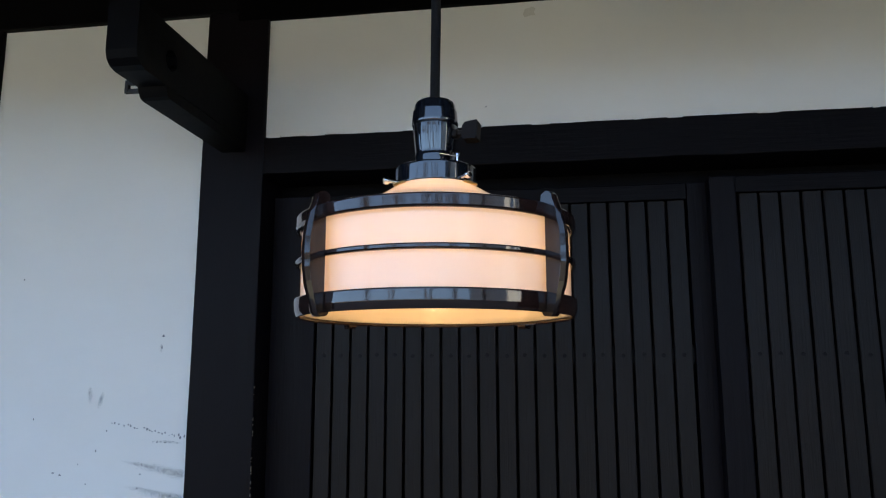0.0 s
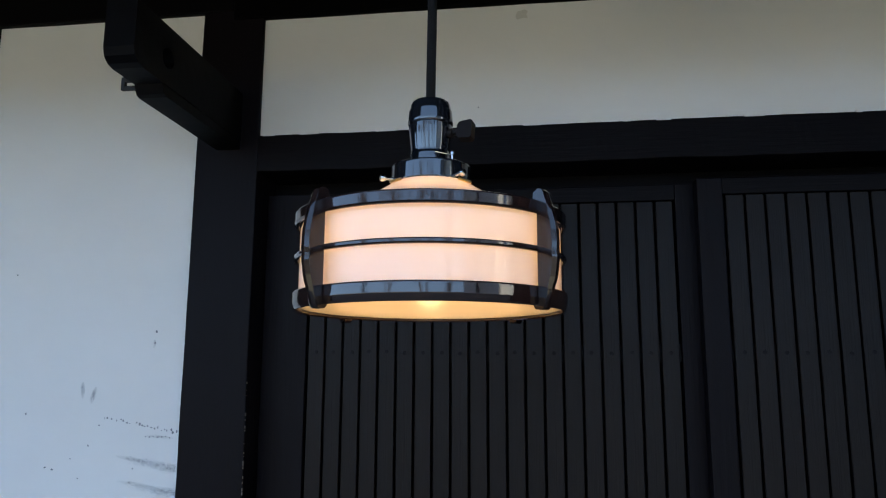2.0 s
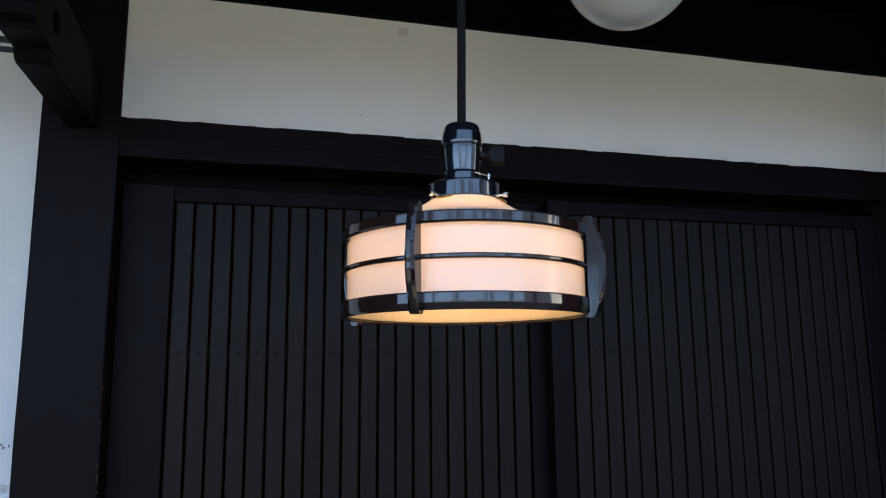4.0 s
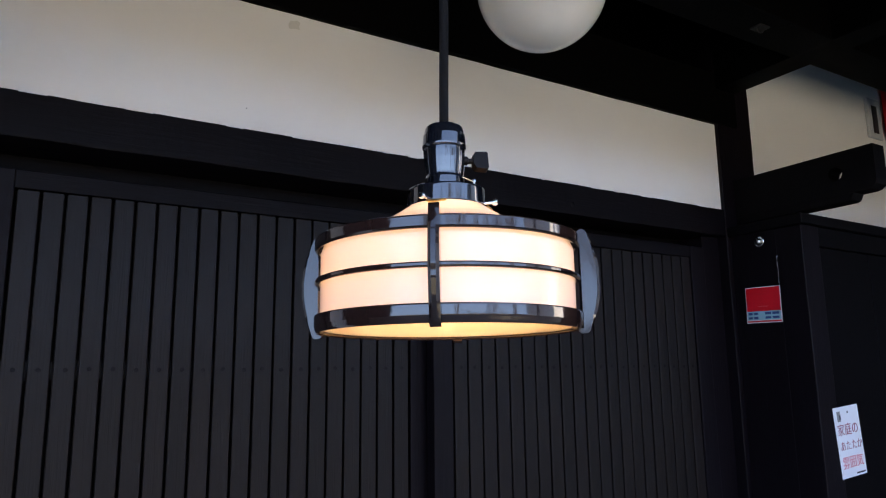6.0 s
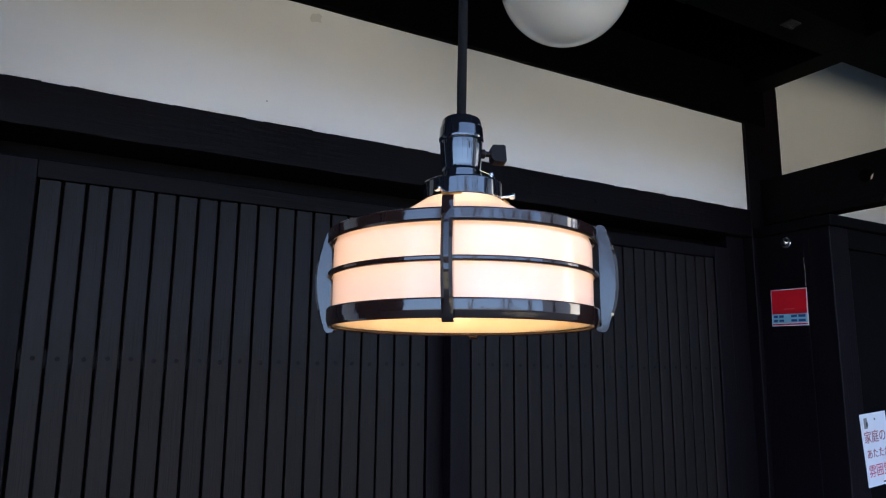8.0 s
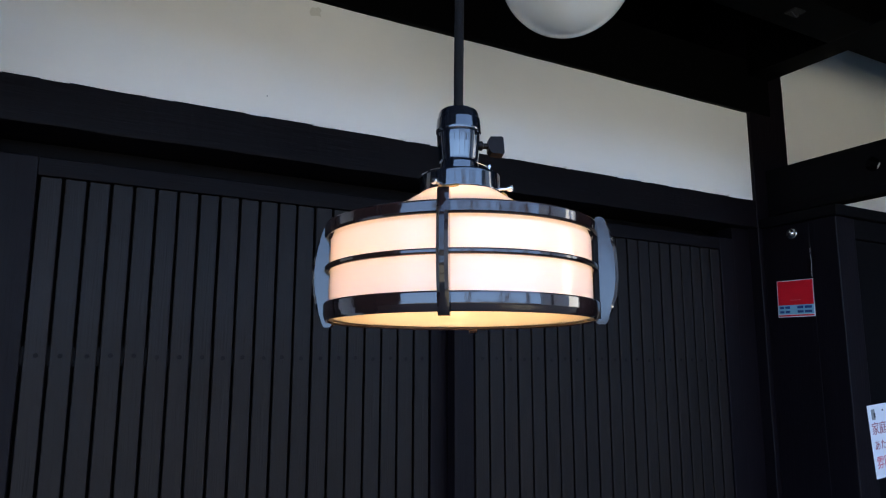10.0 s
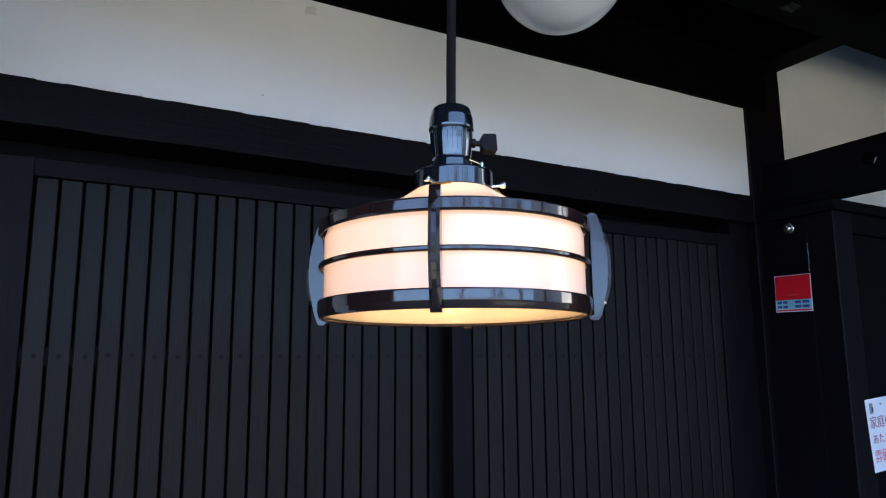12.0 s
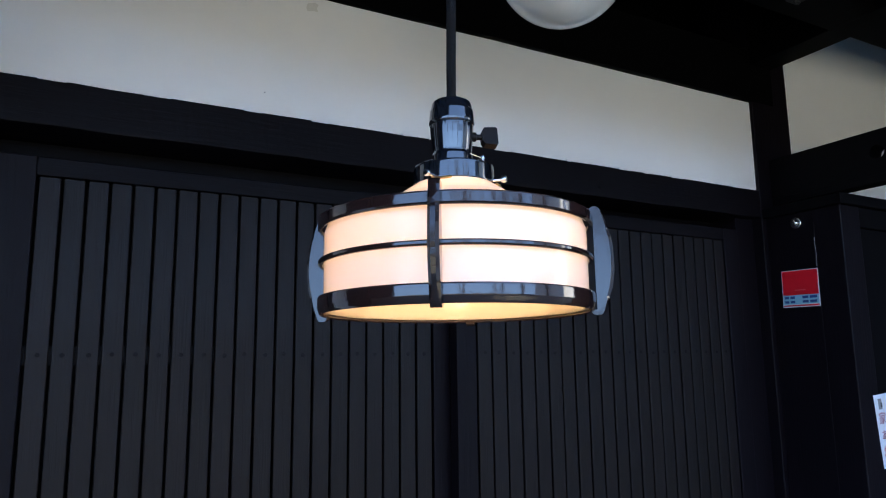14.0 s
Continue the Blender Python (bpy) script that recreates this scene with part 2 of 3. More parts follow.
def eave(y):
    """Height of the underside of the eave boards."""
    return 2.555 + SLOPE * (y - 1.115)


# ---- ground and surroundings ----
g = bmesh.new()
bmesh.ops.create_grid(g, x_segments=40, y_segments=40, size=400)
tagged(ob_from("ground", g, PAVING), "grey paved street and yard in front of the house", "ground", kind="structure")
tagged(ob_from("threshold", box(-0.545, 1.41, 1.40, 1.66, 0.0, 0.09, 0.006), WOOD_X), "dark timber door sill across the entrance", "sill", kind="structure")
fw = thing("boundary_wall", (0, -9, 0), "plain rendered garden wall across the street", "wall", kind="structure")
part("wall", box(-30, 30, -9.2, -9.0, 0, 2.30), FARWALL, fw)
part("coping", box(-30, 30, -9.26, -8.94, 2.30, 2.42, 0.01), TILE, fw, "grey tiled coping")

# utility pole across the street
up = thing("utility_pole", (5.3, -4.6, 0), "grey concrete utility pole across the street", "utility pole")
part("pole", lathe([(0.19, 0.0), (0.17, 3.5), (0.14, 8.0), (0.001, 8.02)], 5.3, -4.6, 24), FARWALL, up, "", True)
part("cross_arm", box(4.5, 6.1, -4.66, -4.54, 7.2, 7.32, 0.005), IRON, up, "steel cross arm")

# pale house across the street
nh = thing("neighbour_house", (12.0, -5.0, 0), "white rendered two-storey house across the street", "house")
part("wall", box(5.9, 18.0, -8.0, -2.3, 0.0, 4.6), PLASTER, nh)
bm = bmesh.new()
for xa, xb in ((5.5, 18.4),):
    vs = [bm.verts.new((x, y, z)) for x in (xa, xb) for y, z in ((-1.9, 4.55), (-5.15, 6.1), (-8.4, 4.55), (-8.4, 4.45), (-1.9, 4.45))]
    lo, hi = vs[:5], vs[5:]
    bm.faces.new(lo)
    bm.faces.new(hi[::-1])
    for k in range(5):
        bm.faces.new((lo[k], lo[(k + 1) % 5], hi[(k + 1) % 5], hi[k]))
part("roof", bm, TILE, nh, "grey tiled roof")
for xw in (7.2, 9.6, 12.0, 14.4):
    for zw in (0.9, 2.9):
        wn = part("window", box(xw, xw + 1.3, -2.305, -2.25, zw, zw + 1.1, 0.01), IRON, nh, "dark framed window")
        part("pane", box(xw + 0.08, xw + 1.22, -2.26, -2.244, zw + 0.08, zw + 1.02), BAKELITE, wn)


def bare_tree(x, y, h, seed):
    """A leafless tree: tapered trunk, limbs and twigs."""
    rnd = random.Random(seed)
    t = thing("tree", (x, y, 0), "bare street tree with forked grey limbs", "tree", "street trees")
    trunk, limbs = bmesh.new(), bmesh.new()

    def stick(bm, a, b, r0, r1):
        q = (b - a).to_track_quat('Z', 'Y')
        rings = [[bm.verts.new(c + q @ Vector((rr * math.cos(2 * math.pi * k / 7), rr * math.sin(2 * math.pi * k / 7), 0))) for k in range(7)] for c, rr in ((a, r0), (b, r1))]
        for k in range(7):
            bm.faces.new((rings[0][k], rings[0][(k + 1) % 7], rings[1][(k + 1) % 7], rings[1][k]))

    def grow(a, d, length, rad, depth):
        b = a + d * length
        stick(limbs, a, b, rad, rad * 0.68)
        if depth:
            for _ in range(3):
                e = (d + Vector((rnd.uniform(-.75, .75), rnd.uniform(-.75, .75), rnd.uniform(-.1, .5)))).normalized()
                grow(a + d * length * rnd.uniform(0.6, 1.0), e, length * rnd.uniform(.55, .8), rad * 0.62, depth - 1)

    base, fork = Vector((x, y, 0)), Vector((x + rnd.uniform(-.1, .1), y, h * 0.38))
    mid = base.lerp(fork, 0.5) + Vector((rnd.uniform(-.06, .06), 0, 0))
    stick(trunk, base, mid, 0.13, 0.10)
    stick(trunk, mid, fork, 0.10, 0.085)
    for _ in range(4):
        grow(fork, Vector((rnd.uniform(-.7, .7), rnd.uniform(-.5, .5), 1)).normalized(), h * 0.26, 0.07, 4)
    part("trunk", trunk, BARK, t)
    part("limbs", limbs, BARK, t)


for x, y, h, sd in ((-4.0, -8.0, 5.6, 1), (0.4, -8.3, 5.2, 2), (-8.2, -7.9, 5.4, 3), (3.9, -8.0, 4.6, 4)):
    bare_tree(x, y, h, sd)

# ---- house: walls, posts, beams ----
tagged(ob_from("wall_1", box(-1.22, -0.685, WALL, 1.62, 0.0, 2.34), PLASTER), "white lime plaster wall with scuffs low down", "wall", kind="structure")
tagged(ob_from("wall_2", box(-0.55, 1.415, WALL, 1.62, 2.0, 2.34), PLASTER), "white plaster panel above the door lintel", "wall", kind="structure")
tagged(ob_from("wall_3", box(1.56, 2.46, WALL, 1.62, 0.0, 2.80), PLASTER), "white plaster wall above the shutter box", "wall", kind="structure")
tagged(ob_from("wall_4", box(-14.0, -1.35, WALL, 1.62, 0.0, 2.80), DARKER_WOOD), "black boarded wall past the corner post", "wall", kind="structure")
tagged(ob_from("wall_5", box(2.60, 12.0, WALL, 1.62, 0.0, 2.80), PLASTER), "white plaster wall at the far end", "wall", kind="structure")
# unseen wall, added and carried up high to block the sun from behind
tagged(ob_from("wall_back", box(-14.0, 12.0, 1.80, 1.92, 0.0, 5.2), DARK), "unseen dark wall behind the doors, added to block the sun", "wall", kind="structure")
for x0, x1, top, sd in ((POST_L[0], POST_L[1], 2.70, 1), (POST_R[0], POST_R[1], 2.70, 2), (-1.36, -1.214, 2.70, 3), (2.455, 2.605, 2.70, 4)):
    tagged(ob_from("timber_post", timber(x0, x1, WOODY, 1.64, 0.0, top, 0.003, 2, 60, 0.0010, sd), WOOD_Z), "black-stained square timber post in the plaster wall", "post", "wall posts", "structure")
tagged(ob_from("door_lintel", timber(POST_L[1] - 0.001, POST_R[0] + 0.001, WOODY + 0.001, 1.66, LINTEL[0], LINTEL[1], 0.003, 0, 90, 0.0022, 5), WOOD_X), "black-stained timber lintel over the sliding doors", "lintel", kind="structure")
tagged(ob_from("wall_beam", timber(-0.62, 1.50, WOODY - 0.004, 1.66, PANEL_TOP, 2.46, 0.003, 0, 120, 0.0015, 6), EAVE_WOOD), "black timber beam along the top of the wall", "beam", kind="structure")
tagged(ob_from("wall_beam", timber(-14.0, -0.621, WOODY - 0.004, 1.66, 2.311, 2.46, 0.003, 0, 120, 0.0015, 8), DARKER_WOOD), "black timber beam along the top of the wall", "beam", kind="structure")
tagged(ob_from("tie_beam", box(1.405, 1.50, 0.20, WOODY - 0.004, 2.405, 2.56, 0.003), EAVE_WOOD), "black timber tie beam running out under the eaves", "beam", kind="structure")
tagged(ob_from("eave_purlin", timber(-14.0, 12.0, 1.055, 1.178, 2.406, 2.540, 0.003, 0, 60, 0.001, 7), EAVE_WOOD), "black timber purlin under the eaves", "beam", kind="structure")

# eave boards with rafters, one mesh
EAVE_Y0 = 0.16
bm = bmesh.new()
n_board = 12
for i in range(n_board):
    y0 = EAVE_Y0 + (1.70 - EAVE_Y0) * i / n_board
    y1 = EAVE_Y0 + (1.70 - EAVE_Y0) * (i + 1) / n_board - 0.004
    vs = []
    for x in (-14.1, 12.1):
        for y, lift in ((y0, 0.045), (y1, 0.045), (y1, 0.065), (y0, 0.065)):
            vs.append(bm.verts.new((x, y, eave(y) + lift)))
    a, b = vs[:4], vs[4:]
    bm.faces.new(a)
    bm.faces.new(b[::-1])
    for k in range(4):
        bm.faces.new((a[k], a[(k + 1) % 4], b[(k + 1) % 4], b[k]))
for i in range(86):
    x = -13.95 + 0.303 * i
    vs = []
    for dx in (-0.022, 0.022):
        for y, lift in ((EAVE_Y0, 0.0), (1.70, 0.0), (1.70, 0.045), (EAVE_Y0, 0.045)):
            vs.append(bm.verts.new((x + dx, y, eave(y) + lift)))
    a, b = vs[:4], vs[4:]
    bm.faces.new(a)
    bm.faces.new(b[::-1])
    for k in range(4):
        bm.faces.new((a[k], a[(k + 1) % 4], b[(k + 1) % 4], b[k]))
tagged(ob_from("ceiling", bm, EAVE_WOOD), "very dark eave boards on rafters", "ceiling", kind="structure")

# unseen roof above, added so that daylight comes from the street only
bm = bmesh.new()
prof = [(EAVE_Y0 - 0.06, eave(EAVE_Y0) + 0.07), (4.5, eave(4.5) + 0.07), (4.5, eave(4.5) + 0.20), (EAVE_Y0 - 0.06, eave(EAVE_Y0) + 0.16)]
a = [bm.verts.new((-14.2, y, z)) for y, z in prof]
b = [bm.verts.new((12.2, y, z)) for y, z in prof]
bm.faces.new(a)
bm.faces.new(b[::-1])
for k in range(4):
    bm.faces.new((a[k], a[(k + 1) % 4], b[(k + 1) % 4], b[k]))
tagged(ob_from("roof", bm, TILE), "unseen grey tiled roof slab, added to block the sun", "roof", kind="structure")


# ---- bracket arms ----
def bracket_arm(xc, lift, step, staple, label):
    th = 0.055
    arm = thing("bracket_arm", (xc, WOODY, 1.975), label, "bracket", "bracket arms")
    low = 1.993 + lift
    pts = [(1.44, low), (1.044, low), (1.030, low + 0.003), (1.019, low + 0.012), (1.015, low + 0.026), (1.015, 2.112), (1.44, 2.112)]
    # the outline runs round the bolt hole through a slit, so that the hole is open right through
    hc, hr = (1.120, 2.053), 0.0195
    hole = [(hc[0] + hr * math.sin(2 * math.pi * k / 16), hc[1] + hr * math.cos(2 * math.pi * k / 16)) for k in range(17)]
    bm = bmesh.new()
    sides = []
    for x in (xc - th / 2, xc + th / 2):
        outer = [bm.verts.new((x, u, v)) for u, v in pts]
        inner = [bm.verts.new((x, u, v)) for u, v in hole[:-1]]
        eo = [bm.edges.new((outer[i], outer[(i + 1) % len(outer)])) for i in range(len(outer))]
        ei = [bm.edges.new((inner[i], inner[(i + 1) % len(inner)])) for i in range(len(inner))]
        bmesh.ops.triangle_fill(bm, use_beauty=True, use_dissolve=False, edges=eo + ei)
        sides.append((outer, inner))
    for a, b in zip(sides[0], sides[1]):
        for i in range(len(a)):
            bm.faces.new((a[i], a[(i + 1) % len(a)], b[(i + 1) % len(b)], b[i]))
    part("arm", bm, DARKER_WOOD, arm)
    cb = plate([(1.44, low - 0.0005), (step, low - 0.0005), (step + 0.004, low - 0.009), (step + 0.009, low - 0.017), (step + 0.018, low - 0.020), (1.44, low - 0.020)], th - 0.002, Matrix.Translation((xc, 0, 0)) @ Matrix.Rotation(radians(90), 4, 'Z'))
    part("corbel", cb, DARKER_WOOD, arm, "thin rounded batten under the arm")
    # flat iron staple standing out of the flank near the step
    st = bmesh.new()
    xo = xc - th / 2
    for x0, x1, z0, z1 in ((xo - 0.040, xo - 0.032, 2.003, 2.0275), (xo - 0.0325, xo + 0.004, 2.0185, 2.0275), (xo - 0.0325, xo + 0.004, 2.003, 2.011)):
        add_box(st, x0, x1, 1.131, 1.139, z0, z1, 0.0015)
    if staple:
        part("staple", st, IRON, arm, "black iron staple")
    else:
        st.free()
    return arm


bracket_arm(-0.6165, 0.0100, 1.108, True, "black timber bracket arm with an iron staple under the eaves")
bracket_arm(1.4875, 0.0, 1.079, False, "black timber bracket arm with an open bolt hole")


# ---- sliding doors ----
def sliding_door(name, x0, x1, s0, count, pitch, yf, label):
    """Frame, slats with open joints, a rail behind at the nails and a backing board."""
    z0, z1, rail = 0.09, 1.894, 1.858
    s1 = s0 + count * pitch
    d = thing(name, ((x0 + x1) / 2, yf, z0), label, "door", "sliding doors", "structure")
    part("stile", timber(x0, s0 - 0.003, yf, yf + 0.032, z0, z1, 0.002, 2, 30, 0.0006, 11), WOOD_Z, d)
    part("stile", timber(s1 + 0.003, x1, yf, yf + 0.032, z0, z1, 0.002, 2, 30, 0.0006, 12), WOOD_Z, d)
    part("top_rail", timber(s0 - 0.003, s1 + 0.003, yf + 0.001, yf + 0.031, rail + 0.002, z1, 0.002, 0, 30, 0.0006, 13), WOOD_X, d)
    part("bottom_rail", timber(s0 - 0.003, s1 + 0.003, yf + 0.001, yf + 0.031, z0, 0.24, 0.002, 0, 30, 0.0006, 14), WOOD_X, d)
    for z in (0.55, 1.04, 1.541):
        part("cross_rail", box(s0 - 0.003, s1 + 0.003, yf + 0.013, yf + 0.030, z - 0.017, z + 0.017), WOOD_X, d)
    part("backing_board", box(s0 - 0.003, s1 + 0.003, yf + 0.0305, yf + 0.036, 0.2, 1.88), DARK, d)
    sm = bpy.data.meshes.new("slat")
    bm = box(-pitch / 2 + 0.0025, pitch / 2 - 0.0025, 0.0, 0.012, 0.24, rail, 0.0012, 1)
    bm.to_mesh(sm)
    bm.free()
    sm.materials.append(SLAT)
    nm = bpy.data.meshes.new("nail")
    bm = lathe([(0.0001, 0.0005), (0.0026, 0.0004), (0.0042, 0.0002), (0.0048, -0.001)], 0, 0, 10)
    bmesh.ops.rotate(bm, verts=bm.verts, cent=(0, 0, 0), matrix=Matrix.Rotation(radians(90), 3, 'X'))
    bm.to_mesh(nm)
    bm.free()
    nm.materials.append(WOOD_X)
    rnd = random.Random(count)
    for i in range(count):
        xs = s0 + (i + 0.5) * pitch
        ys = yf + 0.002 + rnd.uniform(-0.0008, 0.0008)
        for nme, me, loc in (("slat", sm, (xs, ys, 0)), ("nail", nm, (xs + rnd.uniform(-0.002, 0.002), ys, 1.541 + rnd.uniform(-0.002, 0.002)))):
            o = new(nme, me)
            o.parent = d
            o.matrix_parent_inverse = d.matrix_world.inverted()
            o.location = loc
    return d


sliding_door("door_1", -0.547, 0.400, -0.444, 20, 0.03935, 1.507, "black slatted timber sliding door, closed, in the rear track")
sliding_door("door_2", 0.381, 1.326, 0.4345, 21, 0.0395, 1.463, "black slatted timber sliding door, closed, in the front track")
tagged(ob_from("door_jamb", timber(1.330, 1.412, 1.470, 1.62, 0.09, 1.936, 0.002, 2, 30, 0.0006, 15), WOOD_Z), "black timber jamb beside the sliding door", "jamb", kind="structure")

# dark strip under the lintel: the shadow in the door groove put into its colour
tagged(ob_from("groove_shade", box(POST_L[1], POST_R[0], 1.552, 1.66, 1.885, LINTEL[0] - 0.001), DARKER_WOOD), "black board above the sliding doors, dark as the groove's shadow", "track", kind="structure")

# ---- wing walls out of view on both sides of the entrance ----
def wing_wall(x, y0, side, label):
    """Upright boards on the side of the bay, a frame behind them, cut to the slope of the eaves; side is +1 or -1 away from the doors."""
    w = thing("wing_wall", (x + 0.06 * side, (y0 + 1.43) / 2, 0.0), label, "wall", kind="structure")

    def sloped(xa, xb, ya, yb):
        bm = bmesh.new()
        tops = [eave(y) + 0.02 if yb > EAVE_Y0 else 2.40 for y in (ya, yb)]
        lo, hi = [[bm.verts.new((q, y, z)) for y, z in ((ya, 0.0), (yb, 0.0), (yb, tops[1]), (ya, tops[0]))] for q in (xa, xb)]
        bm.faces.new(lo)
        bm.faces.new(hi[::-1])
        for k in range(4):
            bm.faces.new((lo[k], lo[(k + 1) % 4], hi[(k + 1) % 4], hi[k]))
        return bevel_all(bm, 0.002, 1)

    count = max(1, round((1.41 - y0) / 0.26))
    pitch = (1.41 - y0) / count
    for i in range(count):
        part("board", sloped(x, x + 0.025 * side, y0 + pitch * i + 0.004, y0 + pitch * (i + 1)), DARKER_WOOD, w)
    for yp in (y0, 1.32):
        part("post", sloped(x + 0.026 * side, x + 0.145 * side, yp, yp + 0.11), DARKER_WOOD, w, "square black post")


# unseen wall, added to keep light off the right plaster and the shutter box
wing_wall(2.475, 0.00, 1, "unseen black boarded wall added to darken the shutter box bay")
wing_wall(-4.10, -0.22, -1, "black boarded wing wall at the end of the house")

# ---- shutter box beside the doors ----
BX, BY, BZ = 1.42, 1.210, 1.958
sb = thing("shutter_box", (2.0, 1.33, 0.0), "black boarded shutter storage box standing out from the wall", "shutter box", kind="structure")
# lighter wood than the front boards: light on the flank put into the colour
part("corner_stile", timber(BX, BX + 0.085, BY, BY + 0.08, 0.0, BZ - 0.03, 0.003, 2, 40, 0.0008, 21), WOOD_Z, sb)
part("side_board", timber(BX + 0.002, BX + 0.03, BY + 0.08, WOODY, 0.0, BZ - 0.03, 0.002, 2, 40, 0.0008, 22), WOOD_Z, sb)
part("top_board", timber(BX - 0.012, 2.9, BY - 0.012, WALL, BZ - 0.03, BZ, 0.003, 0, 50, 0.0008, 23), DARKER_WOOD, sb)
part("top_rail", timber(BX + 0.085, 2.9, BY + 0.004, BY + 0.05, 1.872, BZ - 0.03, 0.002, 0, 40, 0.0008, 24), DARKER_WOOD, sb)
for i in range(5):
    xa = BX + 0.085 + 0.28 * i
    part("board", box(xa, xa + 0.277, BY + 0.016, BY + 0.03, 0.0, 1.872, 0.0015), DARKER_WOOD, sb)

# ---- pendant lamp ----
CX, CY = -0.083, 0.657
lamp = thing("pendant_lamp", (CX, CY, 1.549), "lit pendant lamp, opal glass drum in a black lacquered wooden frame", "pendant lamp")

# cloth-covered cord, hanging not quite straight from the eave boards
SX = CX - 0.0012
ctop = eave(CY) + 0.02
cord = []
for i in range(33):
    u = i / 32
    z = 1.752 + (ctop - 1.752) * u
    cord.append((SX + 0.0012 * math.sin(9 * u) * min(1, 6 * u), CY - 0.010 * u + 0.001 * math.sin(7 * u + 1) * min(1, 6 * u), z))
part("cord", tube(cord, 0.0048, 16), RUBBER, lamp, "black cloth-covered cord", True)


def flutes(i, r, z, a):
    return r * (1 - 0.006 * (0.5 + 0.5 * math.cos(26 * a))) if 1.7105 < z < 1.7388 else r


def crisp(prof, edge=0.07):
    """Points beside every bend, so that straight stretches stay straight under smooth shading."""
    out = []
    for (ra, za), (rb, zb) in zip(prof, prof[1:]):
        out += [(ra, za), (ra + (rb - ra) * edge, za + (zb - za) * edge), (rb + (ra - rb) * edge, zb + (za - zb) * edge)]
    return out + [prof[-1]]


sock = [(0.0055, 1.7646), (0.0150, 1.7646), (0.0172, 1.7640), (0.0187, 1.7626), (0.0195, 1.7606), (0.0200, 1.7580), (0.0208, 1.7535), (0.0208, 1.7395), (0.0213, 1.7386), (0.0212, 1.7350), (0.0207, 1.7280),
        (0.0197, 1.7180), (0.0191, 1.7125), (0.0189, 1.7104), (0.0192, 1.7094), (0.0196, 1.7080), (0.0199, 1.7030), (0.0202, 1.6975), (0.0210, 1.6955)]
ss = part("socket", lathe(crisp(sock), SX, CY, 208, False, flutes), BAKELITE, lamp, "glossy black bakelite key socket with a fluted waist", True)
part("collar", lathe(crisp([(0.0190, 1.7552), (0.0207, 1.7549), (0.0213, 1.7540), (0.0223, 1.7425), (0.0221, 1.7408), (0.0212, 1.7396), (0.0198, 1.7396)]), SX, CY, 96, True), BAKELITE, ss, "", True)

gallery = part("gallery", lathe(crisp([(0.0170, 1.6962), (0.0372, 1.6962), (0.0382, 1.6956), (0.0386, 1.6946), (0.0389, 1.6782), (0.0382, 1.6768), (0.0355, 1.6776), (0.0345, 1.6900), (0.0170, 1.6920)]),
                               CX, CY, 96, True), BAKELITE, lamp, "glossy black shade holder", True)

# three set screws through the holder
for a in (-149, -46, 82):
    m = Matrix.Translation((CX, CY, 1.6805)) @ Matrix.Rotation(radians(a), 4, 'Z') @ Matrix.Rotation(radians(90), 4, 'Y')
    bm = lathe([(0.0001, 0.034), (0.0017, 0.034), (0.0017, 0.0465), (0.0029, 0.0470), (0.0034, 0.0484), (0.0034, 0.0506), (0.0027, 0.0518), (0.0001, 0.0519)], 0, 0, 16)
    bmesh.ops.transform(bm, matrix=m, verts=bm.verts)
    part("set_screw", bm, CHROME, lamp, "small nickel-plated thumb screw", True)
    m2 = Matrix.Translation((CX, CY, 0)) @ Matrix.Rotation(radians(a + 14), 4, 'Z')
    bm = tube([m2 @ Vector((0.0405 + 0.0045 * math.sin(t * 3.1), 0.0075 * (t - 0.5) * 2.4, 1.6770 - 0.0018 * math.sin(t * 3.1))) for t in [k / 8 for k in range(9)]], 0.0014, 8)
    part("spring_clip", bm, BRASS, lamp, "thin aged brass spring clip", True)

# nickel terminal screw lying on the holder by the key
ta = radians(-38)
tx, ty = CX + 0.0285 * math.cos(ta), CY + 0.0285 * math.sin(ta)
bm = lathe([(0.0001, 1.7075), (0.0016, 1.7073), (0.0020, 1.7062), (0.0020, 1.7040), (0.0011, 1.7035), (0.0011, 1.6955)], tx, ty, 12)
part("terminal_screw", bm, CHROME, lamp, "small nickel screw standing on the holder", True)
bm = tube([(CX + 0.0195 * math.cos(radians(-70)), CY + 0.0215 * math.sin(radians(-70)), 1.7068), (CX + 0.026 * math.cos(radians(-52)), CY + 0.026 * math.sin(radians(-52)), 1.7045), (tx, ty, 1.7040)], 0.0009, 8)
part("wire_clip", bm, CHROME, lamp, "thin nickel clip", True)

# switch key: stem and flat paddle
ka = radians(-17)
mk = Matrix.Translation((CX, CY, 1.7295)) @ Matrix.Rotation(ka, 4, 'Z')
bm = lathe([(0.0048, 0.017), (0.0048, 0.0225), (0.0030, 0.0235), (0.0026, 0.033)], 0, 0, 20)
bmesh.ops.transform(bm, matrix=mk @ Matrix.Rotation(radians(90), 4, 'Y'), verts=bm.verts)
key = part("switch_key", bm, KEY, lamp, "black turning key of the switch", True)
bm = plate([(0.0285, -0.0055), (0.031, -0.0092), (0.0425, -0.0100), (0.0440, -0.0085), (0.0440, 0.0085), (0.0425, 0.0100), (0.031, 0.0092), (0.0285, 0.0055)], 0.0095, mk @ Matrix.Rotation(radians(-12), 4, 'X'))
part("paddle", bevel_all(bm, 0.0012), KEY, key)

